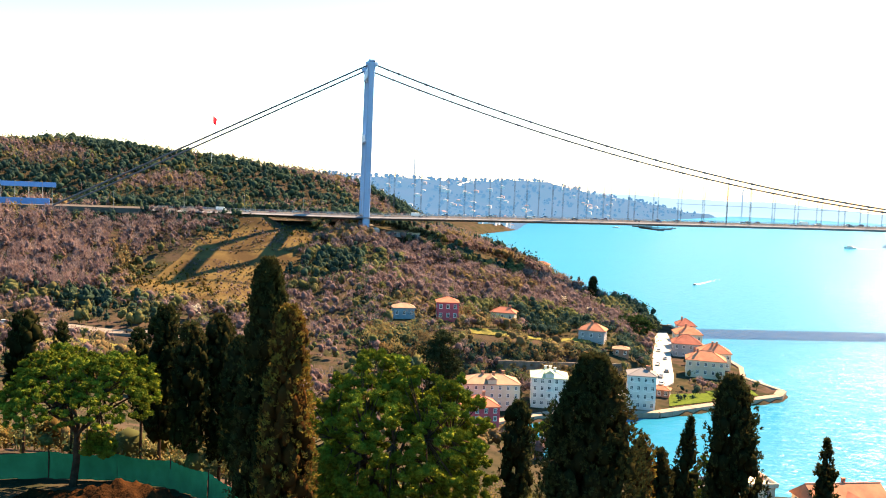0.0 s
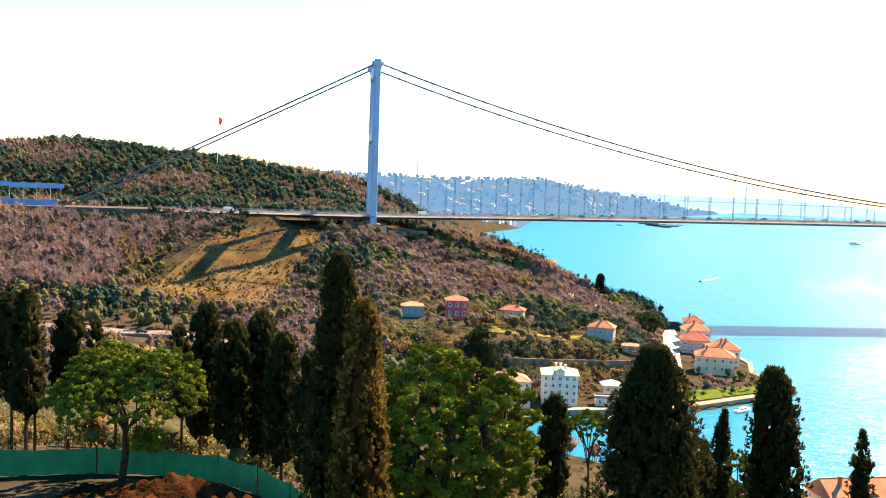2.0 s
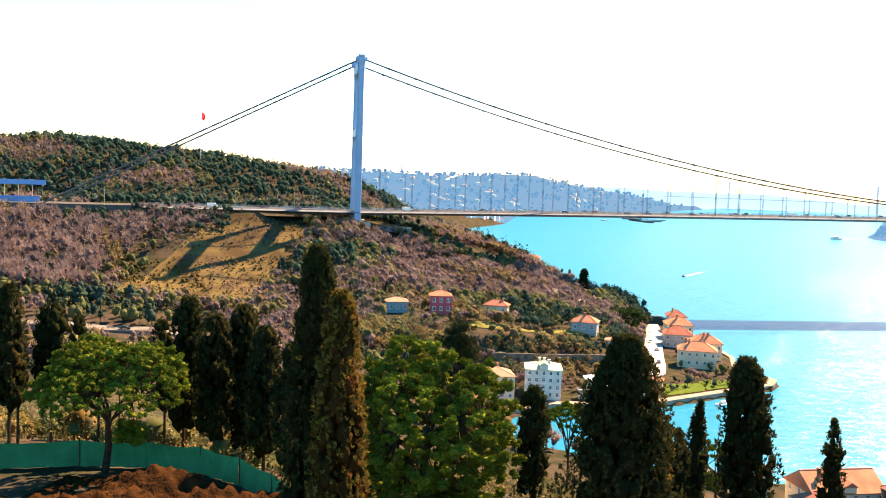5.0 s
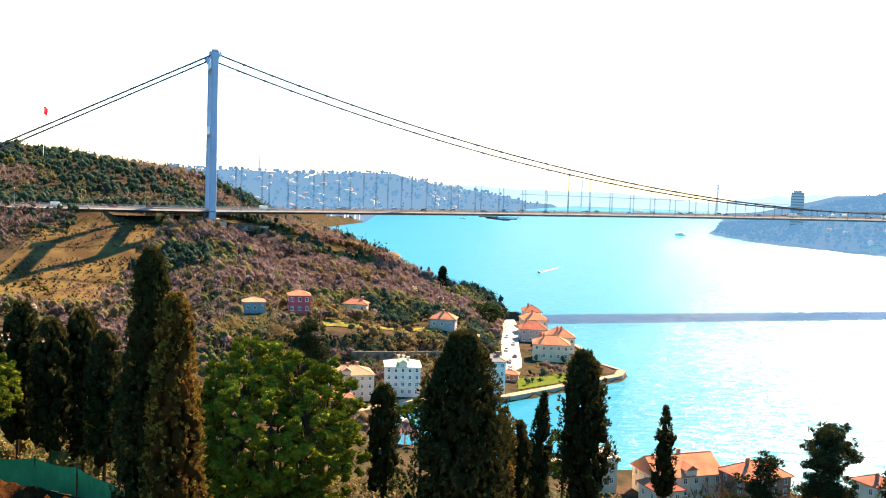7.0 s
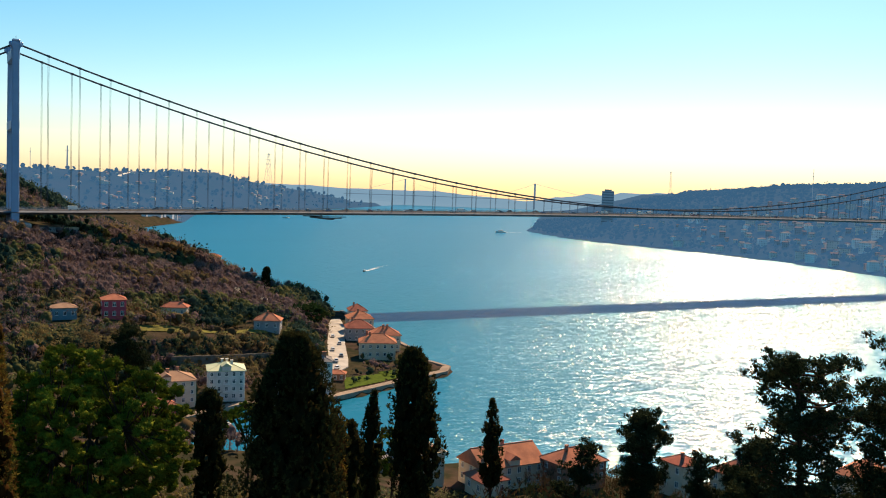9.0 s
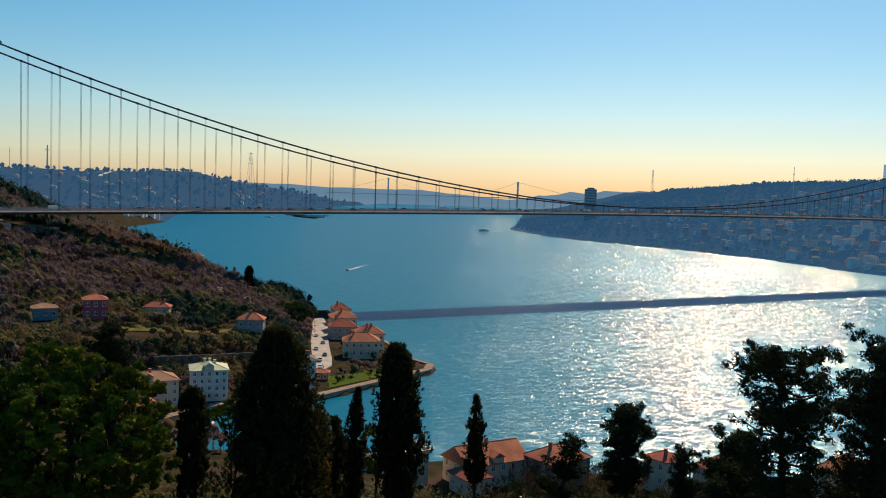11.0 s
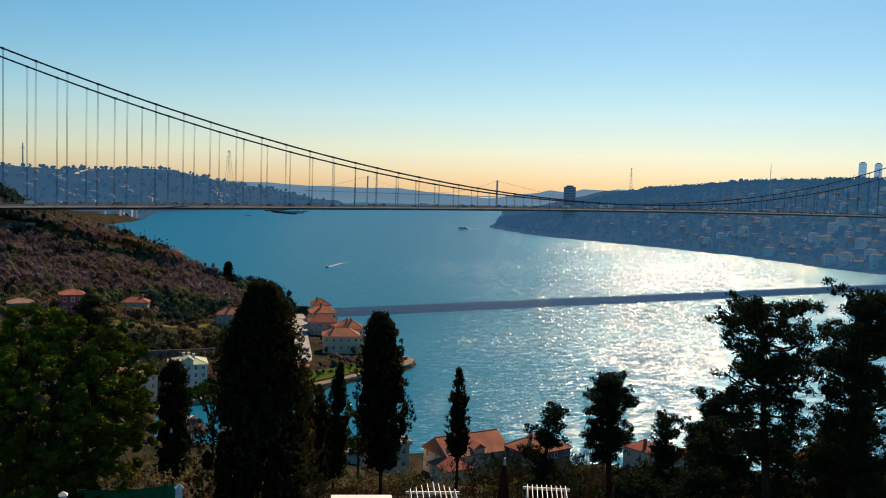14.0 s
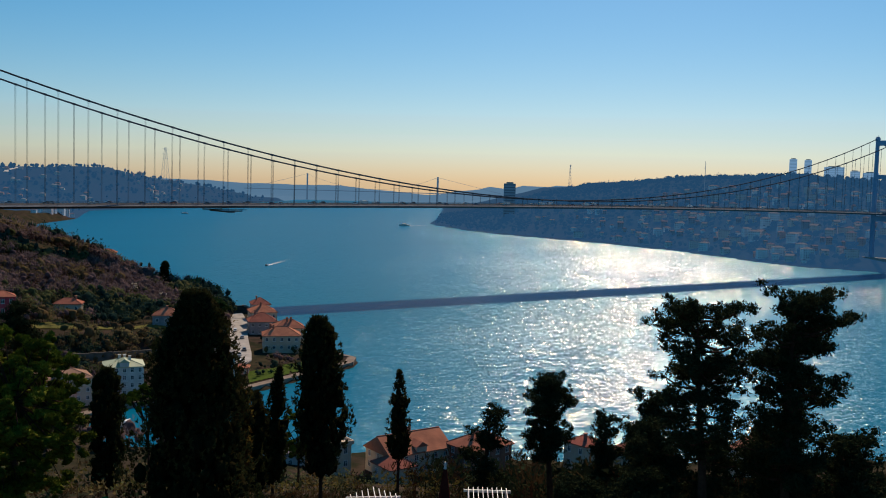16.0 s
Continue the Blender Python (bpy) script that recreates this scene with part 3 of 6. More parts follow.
    bm.to_mesh(band)
    bm.free()
    count = 60
    for side in (-1, 1):
        for i in range(1, count):
            s = SPAN * i / count
            z0, z1 = road_height(s) - 0.4, cable_z(s)
            slope = math.degrees(math.atan((cable_z(s + 1) - cable_z(s - 1)) / 2))
            piece("hanger", hanger, M["cable"], root, m=Matrix.Translation((s, side * half, z0)) @ Matrix.Diagonal((1, 1, z1 - z0, 1)))
            piece("cable_band", band, M["cable"], root, m=pose(s, side * half, z1, 0, -slope, 0))
    # lamp posts on the deck
    bm = bmesh.new()
    add_tube(bm, (0, 0, 0), (0, 0, 9.5), 0.13, 0.08, 6)
    for side in (-1, 1):
        add_tube(bm, (0, 0, 9.4), (0, side * 2.4, 10.0), 0.06, sides=5)
        add_box(bm, -0.2, 0.2, side * 2.1 - 0.5, side * 2.1 + 0.9, 9.88, 10.04)
    post = bpy.data.meshes.new("lamp_post")
    bm.to_mesh(post)
    bm.free()
    for s in list(range(-110, 0, 36)):
        piece("lamp_post", post, M["pylon"], root, m=pose(s, 0, road_height(s)))
    # inspection gantry slung under the deck
    s = 190
    z = road_height(s)
    bm = bmesh.new()
    add_box(bm, s - 2.2, s + 2.2, -17, 17, z - 5.4, z - 4.6, 0.2)
    for v in (-17, 17):
        add_box(bm, s - 7, s + 7, v - 1.2, v + 1.2, z - 4.6, z - 3.9, 0.3)
        add_box(bm, s - 10, s + 10, v - 0.5, v + 0.5, z - 3.6, z - 3.2)
        for ds in (-6, -2, 2, 6):
            add_tube(bm, (s + ds, v, z - 4.2), (s + ds * 1.4, v, z - 2.0), 0.15, sides=5)
    part("inspection_gantry", bm, M["deck_grey"], root)
    # piers of the approach over the valley
    for s in (-40, -84, -128):
        for v in (-10, 10):
            gx_, gy_ = bridge_point(s, v)
            zg = ground_at(gx_, gy_)
            z = road_height(s) - 3.0
            if z - zg > 6.0:
                part("approach_pier", box(s - 1.4, s + 1.4, v - 2.6, v + 2.6, zg - 2, z, 0.2), M["concrete"], root)
    # anchor block
    part("anchor_block", box(-196, -172, -17, 17, 50, 61.0, 0.8), M["deck_grey"], root)
    return root


build_bridge()


def strip(name, material, points, width, lift=0.0, thick=1.5):
    """A road or path laid along points of the plan."""
    bm = bmesh.new()
    prev = None
    for i, (x, y, z) in enumerate(points):
        a, b = points[max(i - 1, 0)], points[min(i + 1, len(points) - 1)]
        d = Vector((b[0] - a[0], b[1] - a[1], 0)).normalized()
        s = Vector((-d.y, d.x, 0)) * width / 2
        p = Vector((x, y, z + lift))
        ring = [bm.verts.new(p + s), bm.verts.new(p - s), bm.verts.new(p - s * 1.02 - Vector((0, 0, thick))), bm.verts.new(p + s * 1.02 - Vector((0, 0, thick)))]
        if prev:
            for k in range(4):
                bm.faces.new((prev[k], prev[(k + 1) % 4], ring[(k + 1) % 4], ring[k]))
        else:
            bm.faces.new(ring)
        prev = ring
    bm.faces.new(prev)
    bmesh.ops.recalc_face_normals(bm, faces=bm.faces)
    return part(name, bm, material)


approach = []
for s in range(-900, -119, 20):
    x, y = bridge_point(s)
    approach.append((x, y, max(road_height(s), ground_at(x, y) + 0.3)))
tagged(strip("road", M["asphalt"], approach, 33, 0.0, 3.0), "grey motorway on an embankment leading to the bridge", "road", kind="structure")


# ---- foliage ----
rng = np.random.default_rng(7)


def unit(v):
    return v / np.maximum(np.linalg.norm(v, axis=1, keepdims=True), 1e-6)


def spikes(c, d, length, width, spread):
    """One leaf-like blade at each place c, pointing about d."""
    n = len(c)
    d = unit(unit(d) + spread * rng.normal(size=(n, 3)))
    side = unit(np.cross(d, rng.normal(size=(n, 3)))) * np.reshape(width, (-1, 1))
    tip = c + d * np.reshape(length, (-1, 1))
    v = np.stack([c - side, c + side, tip], 1).reshape(-1, 3)
    return v, np.arange(3 * n).reshape(-1, 3)


def joined(sets):
    vs, fs, k = [], [], 0
    for v, f in sets:
        vs.append(v)
        fs.append(f + k)
        k += len(v)
    return np.concatenate(vs), np.concatenate(fs)


def tinted(me, values):
    me.attributes.new("tint", "FLOAT", "POINT").data.foreach_set("value", np.asarray(values, np.float32))
    return me


def ball(level):
    bm = bmesh.new()
    bmesh.ops.create_icosphere(bm, subdivisions=level, radius=1.0)
    v = np.array([v.co[:] for v in bm.verts])
    f = np.array([[v.index for v in f.verts] for f in bm.faces])
    bm.free()
    return v, f


LUMPS = {1: ball(1), 2: ball(2)}


def lumps_at(c, r, level=1, rough_=0.3):
    """Uneven leafy lumps at the places c with half sizes r."""
    v0, f0 = LUMPS[level]
    n = len(c)
    v = v0[None] * (1 + rough_ * np.clip(rng.normal(size=(n, len(v0), 1)), -1.6, 1.6)) * r[:, None, :] + c[:, None, :]
    f = f0[None] + (np.arange(n) * len(v0))[:, None, None]
    return v.reshape(-1, 3), f.reshape(-1, 3)


def limb(bm, points, r0, r1, sides=7):
    """A bent branch of short tapering lengths."""
    n = len(points) - 1
    for i in range(n):
        add_tube(bm, points[i], points[i + 1], r0 + (r1 - r0) * i / n, r0 + (r1 - r0) * (i + 1) / n, sides)


# half width up the crown, from its foot to its tip
COLUMN = ((0, 0.08, 0.3, 0.65, 0.85, 0.94, 1), (0.55, 0.85, 1.0, 0.95, 0.78, 0.56, 0.2))
TAPER = ((0, 0.2, 0.45, 0.7, 0.88, 0.96, 1), (0.95, 1.0, 0.9, 0.66, 0.46, 0.34, 0.14))
BROAD = ((0, 0.3, 0.6, 0.8, 0.9, 0.955, 1), (1.0, 0.98, 0.8, 0.64, 0.45, 0.3, 0.16))
BLUNT = ((0, 0.1, 0.3, 0.6, 0.8, 0.93, 1), (0.5, 0.82, 1.0, 0.9, 0.7, 0.46, 0.2))
FLAME = ((0, 0.08, 0.35, 0.6, 0.8, 0.93, 1), (0.5, 0.85, 1.0, 0.82, 0.52, 0.25, 0.05))


def cypress_meshes(seed, h, w, clear, shape=COLUMN, grain=1.0):
    """Foliage and trunk of one cypress: h high, w wide, bare below clear; upright sprays on a dense, lobed column."""
    r = random.Random(seed)
    cx, cy = r.uniform(-0.4, 0.4), r.uniform(-0.4, 0.4)
    tall = h - clear
    lobes = [(r.uniform(0, 6.28), r.uniform(0.5, 2.5), r.choice((2, 3, 3, 5)), r.uniform(0.02, 0.07)) for _ in range(5)]
    knots = [(r.uniform(0, 6.28), r.uniform(0.1, 0.98), r.uniform(0.03, 0.1)) for _ in range(int(14 + 3 * tall))]

    def reach(a, k):
        g = np.interp(k, *shape) * w / 2
        wob = 1.0
        for ph, tw, n, amp in lobes:
            wob = wob + amp * np.sin(n * a + ph + tw * k * 9)
        for ka, kk, amp in knots:
            da = np.abs((a - ka + math.pi) % (2 * math.pi) - math.pi)
            wob = wob + amp * np.exp(-(da / 0.4) ** 2 - ((k - kk) * tall / 0.55) ** 2)
        return g * wob

    def place(a, k, f):
        g = reach(a, k) * f
        z = clear + k * tall
        return np.stack([cx * (z / h) ** 2 + np.cos(a) * g, cy * (z / h) ** 2 + np.sin(a) * g, z], 1)

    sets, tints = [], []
    # the inside: lumps at the darkest tint, crown shade painted into them
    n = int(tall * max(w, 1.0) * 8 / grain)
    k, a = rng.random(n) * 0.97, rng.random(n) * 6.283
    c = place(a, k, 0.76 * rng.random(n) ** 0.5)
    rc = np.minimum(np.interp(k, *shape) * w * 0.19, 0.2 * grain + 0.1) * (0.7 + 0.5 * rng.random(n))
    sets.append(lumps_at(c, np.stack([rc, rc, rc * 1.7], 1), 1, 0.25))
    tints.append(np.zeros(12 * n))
    # sprays over the outside
    n = int(tall * w * 3.0 * 9 / grain ** 2)
    k = np.concatenate([rng.random(int(n * 0.9)) ** 1.05, 1 - 0.12 * rng.random(n - int(n * 0.9)) ** 2])
    a = rng.random(n) * 6.283
    c = place(a, k, 0.66 + 0.36 * rng.random(n) ** 0.6)
    tone = rng.random(n)
    q = 9
    cc = np.repeat(c, q, 0)
    out = np.stack([np.cos(a), np.sin(a), np.full(n, 1.5)], 1)
    m = len(cc)
    cc = cc + unit(rng.normal(size=(m, 3))) * (rng.random((m, 1)) ** 0.5) * np.array([0.1, 0.1, 0.15]) * grain
    sets.append(spikes(cc, np.repeat(out, q, 0), (0.1 + 0.16 * rng.random(m)) * grain, (0.034 + 0.034 * rng.random(m)) * grain, 0.55))
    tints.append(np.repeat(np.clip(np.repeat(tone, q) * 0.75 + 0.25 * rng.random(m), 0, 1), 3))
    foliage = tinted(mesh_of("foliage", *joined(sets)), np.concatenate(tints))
    bm = bmesh.new()
    limb(bm, [(0, 0, -1.2), (cx * 0.05, cy * 0.05, clear), (cx * 0.3, cy * 0.3, h * 0.5), (cx * 0.8, cy * 0.8, h * 0.9)], 0.07 + h * 0.007, 0.04)
    for i in range(8):
        a = i * 2.4
        add_tube(bm, (0, 0, clear * 0.8 + i * 0.1), (math.cos(a) * w * 0.3, math.sin(a) * w * 0.3, clear + tall * 0.08 + i * 0.1), 0.05, 0.02, 5)
    trunk = bpy.data.meshes.new("trunk")
    bm.to_mesh(trunk)
    bm.free()
    return foliage, trunk


def cypress(seed, x, y, top, w, clear, label, leaves="cypress", turn=0.0, shape=COLUMN):
    z = ground_at(x, y)
    fol, tr = cypress_meshes(seed, top - z, w, clear, shape, min(max(math.hypot(x, y) / 56, 0.8), 3.0))
    e = base("cypress_tree", pose(x, y, z, 0, 0, turn), label, "tree", "garden cypresses")
    piece("trunk", tr, M["bark"], e)
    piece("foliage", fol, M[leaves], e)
    return e


def puffs(name, centres, sizes, flat=0.7, density=420, up=0.8):
    """Tufts of needles crowded round the ends of twigs."""
    sets, tints = [], []
    for c, s in zip(centres, sizes):
        tone = random.random()
        m = 6
        dd = unit(rng.normal(size=(m, 3)) + np.array([0, 0, 0.35]))
        cc = c + dd * s * np.array([0.66, 0.66, 0.6 * flat]) * (0.6 + 0.6 * rng.random((m, 1)))
        rr = s * (0.26 + 0.14 * rng.random(m))
        core = np.concatenate([c[None], cc])
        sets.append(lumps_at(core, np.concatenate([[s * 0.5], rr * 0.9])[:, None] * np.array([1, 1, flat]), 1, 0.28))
        # cores toned down: the shade between tufts is put into the colour
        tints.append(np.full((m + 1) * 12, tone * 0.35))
        n = int(density * (s / 0.5) ** 1.5)
        j = rng.integers(0, m, n)
        d = unit(rng.normal(size=(n, 3)) + np.array([0, 0, up]))
        p = cc[j] + d * rr[j][:, None] * np.array([1, 1, 0.85]) * (0.6 + 0.4 * rng.random((n, 1)))
        big = max(s / 0.5, 0.75)
        sets.append(spikes(p, d + np.array([0, 0, 0.7]), (0.07 + 0.1 * rng.random(n)) * big, (0.018 + 0.015 * rng.random(n)) * big, 0.3))
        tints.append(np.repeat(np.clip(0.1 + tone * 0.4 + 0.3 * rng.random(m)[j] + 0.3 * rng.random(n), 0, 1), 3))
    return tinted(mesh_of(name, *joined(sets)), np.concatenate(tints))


def pine(name, x, y, z, crown, puff_count, puff_size, trunk_top, label, leaves="pine", seed=3, r0=0.32, solid=0.55, open_under=True, extra=(), density=380):
    """A stone pine: bent trunk, spreading limbs and a crown of needle puffs. crown: centre and half sizes."""
    r = random.Random(seed)
    e = base("pine_tree", pose(x, y, z), label, "tree")
    (cx, cy, cz), (ax, ay, az_) = crown
    cs, ss, tries = [], [], 0
    while len(cs) < puff_count and tries < 6000:
        u, v, q = r.uniform(-1, 1), r.uniform(-1, 1), r.uniform(-0.4 if open_under else -0.95, 1)
        m = u * u + v * v + q * q
        if not open_under and (m > 1 or m < solid):
            continue
        if open_under:
            # a dome, hollow beneath
            flat = u * u + v * v
            if flat > 0.98:
                continue
            q = math.sqrt(1 - flat) * r.uniform(0.72, 1.04)
        tries += 1
        k = 1 + 0.1 * math.sin(u * 7 + seed) + 0.08 * math.sin(v * 9 + seed)
        p = np.array([cx + u * ax * k, cy + v * ay * k, cz + q * az_ * k])
        if tries < 6000 and any(np.sum((p - o) ** 2) < (puff_size * 1.2) ** 2 for o in cs):
            continue
        cs.append(p)
        ss.append(puff_size * r.uniform(0.75, 1.2))
    for c, s in extra:
        cs.append(np.array(c))
        ss.append(s)
    bm = bmesh.new()
    t0, t1 = Vector((0, 0, -1.0)), Vector(trunk_top)
    mid = t0.lerp(t1, 0.5) + Vector((0.15, 0.1, 0))
    limb(bm, [t0, mid, t1], r0, r0 * 0.65, 9)
    piece_trunk = part("trunk", bm, M["bark"], e)
    hubs = []
    for i in range(9):
        bm = bmesh.new()
        a = i * 2 * math.pi / 9 + r.uniform(-0.25, 0.25)
        tip = Vector((cx + math.cos(a) * ax * 0.62, cy + math.sin(a) * ay * 0.62, cz + az_ * (r.uniform(0.3, 0.55) if open_under else r.uniform(-0.1, 0.35))))
        knee = t1.lerp(tip, 0.45) + Vector((0, 0, -0.12 * az_ + r.uniform(-0.2, 0.3)))
        start = t0.lerp(t1, r.uniform(0.72, 1.0))
        limb(bm, [start, knee, tip], r0 * 0.36, 0.06, 6)
        part("limb", bm, M["bark"], e)
        hubs += [knee, tip]
    bm = bmesh.new()
    for c in cs:
        h = min(hubs, key=lambda q: (q - Vector(c)).length)
        if r.random() < 0.6:
            add_tube(bm, h, c, 0.05, 0.018, 4)
    tagged(part("twig_work", bm, M["bark"], e), kind="stuff")
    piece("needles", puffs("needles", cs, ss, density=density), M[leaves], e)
    return e


def ragged_conifer(x, y, top, w, seed, label, clear=0.3, tiers=15, droop=0.0, leaves="cedar", density=90, lean=(0, 0), head=0.6, limbs=(1, 2, 2, 3)):
    """A dark conifer with uneven, open tiers of foliage on crooked limbs."""
    r = random.Random(seed)
    z = ground_at(x, y)
    h = top - z
    e = base("conifer_tree", pose(x, y, z), label, "tree")
    bm = bmesh.new()
    spine = [Vector((lean[0] * k * k + 0.25 * math.sin(k * 5 + seed), lean[1] * k * k + 0.2 * math.cos(k * 4 + seed), -1 + (h + 0.6) * k)) for k in (0, 0.25, 0.5, 0.75, 0.97)]
    limb(bm, spine, 0.14 + h * 0.013, 0.04, 8)

    def at(k):
        k = min(max(k, 0), 0.999) * 4
        i = int(k)
        return spine[i].lerp(spine[i + 1], k - i)

    cs, ss = [], []
    for i in range(tiers):
        k = clear + (0.99 - clear) * (i + r.uniform(0, 0.8)) / tiers
        p = at(k)
        reach = w / 2 * np.interp(k, [clear, clear + 0.15, 0.75, 1.0], [0.55, 0.9, 1.0, head]) * r.uniform(0.5, 1.15)
        for _ in range(r.choice(limbs)):
            a = r.uniform(0, 6.28)
            tip = p + Vector((math.cos(a) * reach, math.sin(a) * reach, reach * r.uniform(0.05, 0.5) - droop))
            knee = p.lerp(tip, 0.5) + Vector((0, 0, -0.12 * reach))
            limb(bm, [p, knee, tip], 0.07, 0.025, 5)
            for q in range(r.choice((10, 12, 15))):
                f = r.uniform(0.35, 1.1)
                c = p.lerp(tip, f) + Vector((r.uniform(-0.5, 0.5), r.uniform(-0.5, 0.5), r.uniform(-0.1, 0.45)))
                cs.append(np.array(c))
                ss.append(r.uniform(0.15, 0.36) * (0.75 + w / 16))
        cs.append(np.array(p) + np.array([r.uniform(-0.3, 0.3), r.uniform(-0.3, 0.3), 0.2]))
        ss.append(0.5)
    part("trunk", bm, M["bark"], e)
    sets, cores = [], []
    for c, s in zip(cs, ss):
        n = int(density * 0.95 * (s / 0.45) ** 1.6)
        d = unit(rng.normal(size=(n, 3)))
        p = c + d * s * np.array([1, 1, 0.65]) * (0.35 + 0.75 * rng.random((n, 1)) ** 0.7)
        cores.append(lumps_at(c[None] + rng.normal(size=(2, 3)) * s * 0.25, np.full((2, 3), s * 0.32), 1, 0.4))
        sets.append(spikes(p, d + np.array([0, 0, 0.4]), 0.08 + 0.12 * rng.random(n), 0.022 + 0.028 * rng.random(n), 0.8))
    me = mesh_of("foliage", *joined(sets + cores))
    piece("foliage", tinted(me, rng.random(len(me.vertices) // 3 + 1).repeat(3)[:len(me.vertices)]), M[leaves], e)
    return e


# ---- woods and scrub too many to count ----
def clear_of(x, y, places):
    keep = np.ones(len(x), bool)
    for px, py, pr in places:
        keep &= np.hypot(x - px, y - py) > pr
    return keep


LUMP_V, LUMP_F = LUMPS[1]


def wood(name, label, material, x, y, height, wide, blades, blade, bare=False, lumps=4, pointed=False):
    """Many small trees in one object: crowns of leafy lumps and blades over short stems."""
    z = land(x, y)
    ok = z > 1.2
    x, y, z, height, wide = x[ok], y[ok], z[ok], height[ok], wide[ok]
    n = len(x)
    tint = rng.random(n)
    parts, tints = [], []
    if lumps:
        k = lumps
        rep = lambda a: np.repeat(a, k)
        a = rng.random(n * k) * 6.28
        lev = np.tile((np.arange(k) + 0.5) / k, n) + rng.normal(size=n * k) * 0.08
        if pointed:
            out, size = rep(wide) * 0.12 * (1 - lev), rep(wide) * (0.5 - 0.34 * lev)
            cz = rep(z) + rep(height) * (0.22 + 0.7 * lev)
            tall = rep(height) * 0.2
        else:
            out, size = rep(wide) * 0.2 * rng.random(n * k) ** 0.6, rep(wide) * (0.19 + 0.1 * rng.random(n * k))
            cz = rep(z) + rep(height) * (0.4 + 0.3 * lev)
            size = size * (0.7 if bare else 1.0)
            tall = size * (0.85 + 0.4 * rng.random(n * k))
        v = LUMP_V[None] * (1 + 0.26 * np.clip(rng.normal(size=(n * k, len(LUMP_V), 1)), -1.6, 1.6))
        v = v * np.stack([size, size, tall], 1)[:, None, :] + np.stack([rep(x) + np.cos(a) * out, rep(y) + np.sin(a) * out, cz], 1)[:, None, :]
        f = LUMP_F[None] + (np.arange(n * k) * len(LUMP_V))[:, None, None]
        f = f.reshape(-1, 3)
        parts.append((v.reshape(-1, 3), f))
        # inner lumps get a low tint, painting the shade inside each crown
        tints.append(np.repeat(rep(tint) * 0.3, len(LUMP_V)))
    k = blades
    rep = lambda a: np.repeat(a, k)
    d = unit(rng.normal(size=(n * k, 3)) + np.array([0, 0, 1.0 if bare else 0.5]))
    # each crown is a bunch of smaller ones, uneven in place and height
    bunch = rng.normal(size=(n, 4, 3)) * np.array([0.2, 0.2, 0.09])
    lean = bunch[np.repeat(np.arange(n), k), rng.integers(0, 4, n * k)]
    puffy = 0.55 + 0.55 * rng.random(n * k) ** 0.7
    ch = rep(height)
    if pointed:
        lev = rng.random(n * k)
        w = rep(wide) * 0.55 * (1 - lev) + 0.1
        c = np.stack([rep(x) + d[:, 0] * w, rep(y) + d[:, 1] * w, rep(z) + ch * (0.12 + 0.88 * lev)], 1)
    else:
        ww = rep(wide)
        c = np.stack([rep(x) + ww * (lean[:, 0] + d[:, 0] * 0.33 * puffy), rep(y) + ww * (lean[:, 1] + d[:, 1] * 0.33 * puffy), rep(z) + ch * (0.56 + lean[:, 2] + d[:, 2] * 0.34 * puffy)], 1)
    b = blade * (0.6 + 0.8 * rng.random(n * k)) * np.sqrt(rep(wide) / 5)
    if bare:
        up = d * 0.8 + np.array([0, 0, 0.8])
        parts.append(spikes(c - unit(up) * b[:, None] * 0.9, up, b * 1.35, b * 0.14, 0.3))
    else:
        parts.append(spikes(c, d * 0.8 + np.array([0, 0, 0.4]), b * 1.0, b * 0.4, 0.9))
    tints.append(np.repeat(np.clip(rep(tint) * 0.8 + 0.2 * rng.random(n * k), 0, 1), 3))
    stem = np.stack([x, y, z - 0.3], 1)
    parts.append(spikes(stem, np.tile([0, 0, 1.0], (n, 1)), height * 0.75, wide * 0.03 + 0.05, 0.03))
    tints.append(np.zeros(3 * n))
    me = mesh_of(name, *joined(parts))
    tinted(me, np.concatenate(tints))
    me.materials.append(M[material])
    return tagged(new(name, me), label, "woods", kind="stuff")


def scatter(n, x0, x1, y0, y1):
    return x0 + (x1 - x0) * rng.random(n), y0 + (y1 - y0) * rng.random(n)


# places kept free of trees
CLEAR = []


def mixed_wood(n, area, kinds, h0, h1, ratio=0.85, keep=None):
    x, y = scatter(n, *area)
    ok = clear_of(x, y, CLEAR)
    ok &= shore_distance(ASIA, x, y) > 9
    if keep is not None:
        ok &= keep(x, y)
    x, y = x[ok], y[ok]
    patch = np.sin(x * 0.045 + 2 * np.sin(y * 0.03)) + np.sin(y * 0.05 + x * 0.02) + 0.4 * rng.normal(size=len(x))
    order = np.argsort(patch)
    start = 0
    for kind, share in kinds:
        stop = start + int(share * len(x))
        i = order[start:stop]
        start = stop
        h = h0 + (h1 - h0) * rng.random(len(i)) ** 1.3
        yield kind, x[i], y[i], h, h * ratio * (0.75 + 0.5 * rng.random(len(i)))


# ---- houses ----
def shared(name, bm):
    me = bpy.data.meshes.new(name)
    bm.to_mesh(me)
    bm.free()
    return me


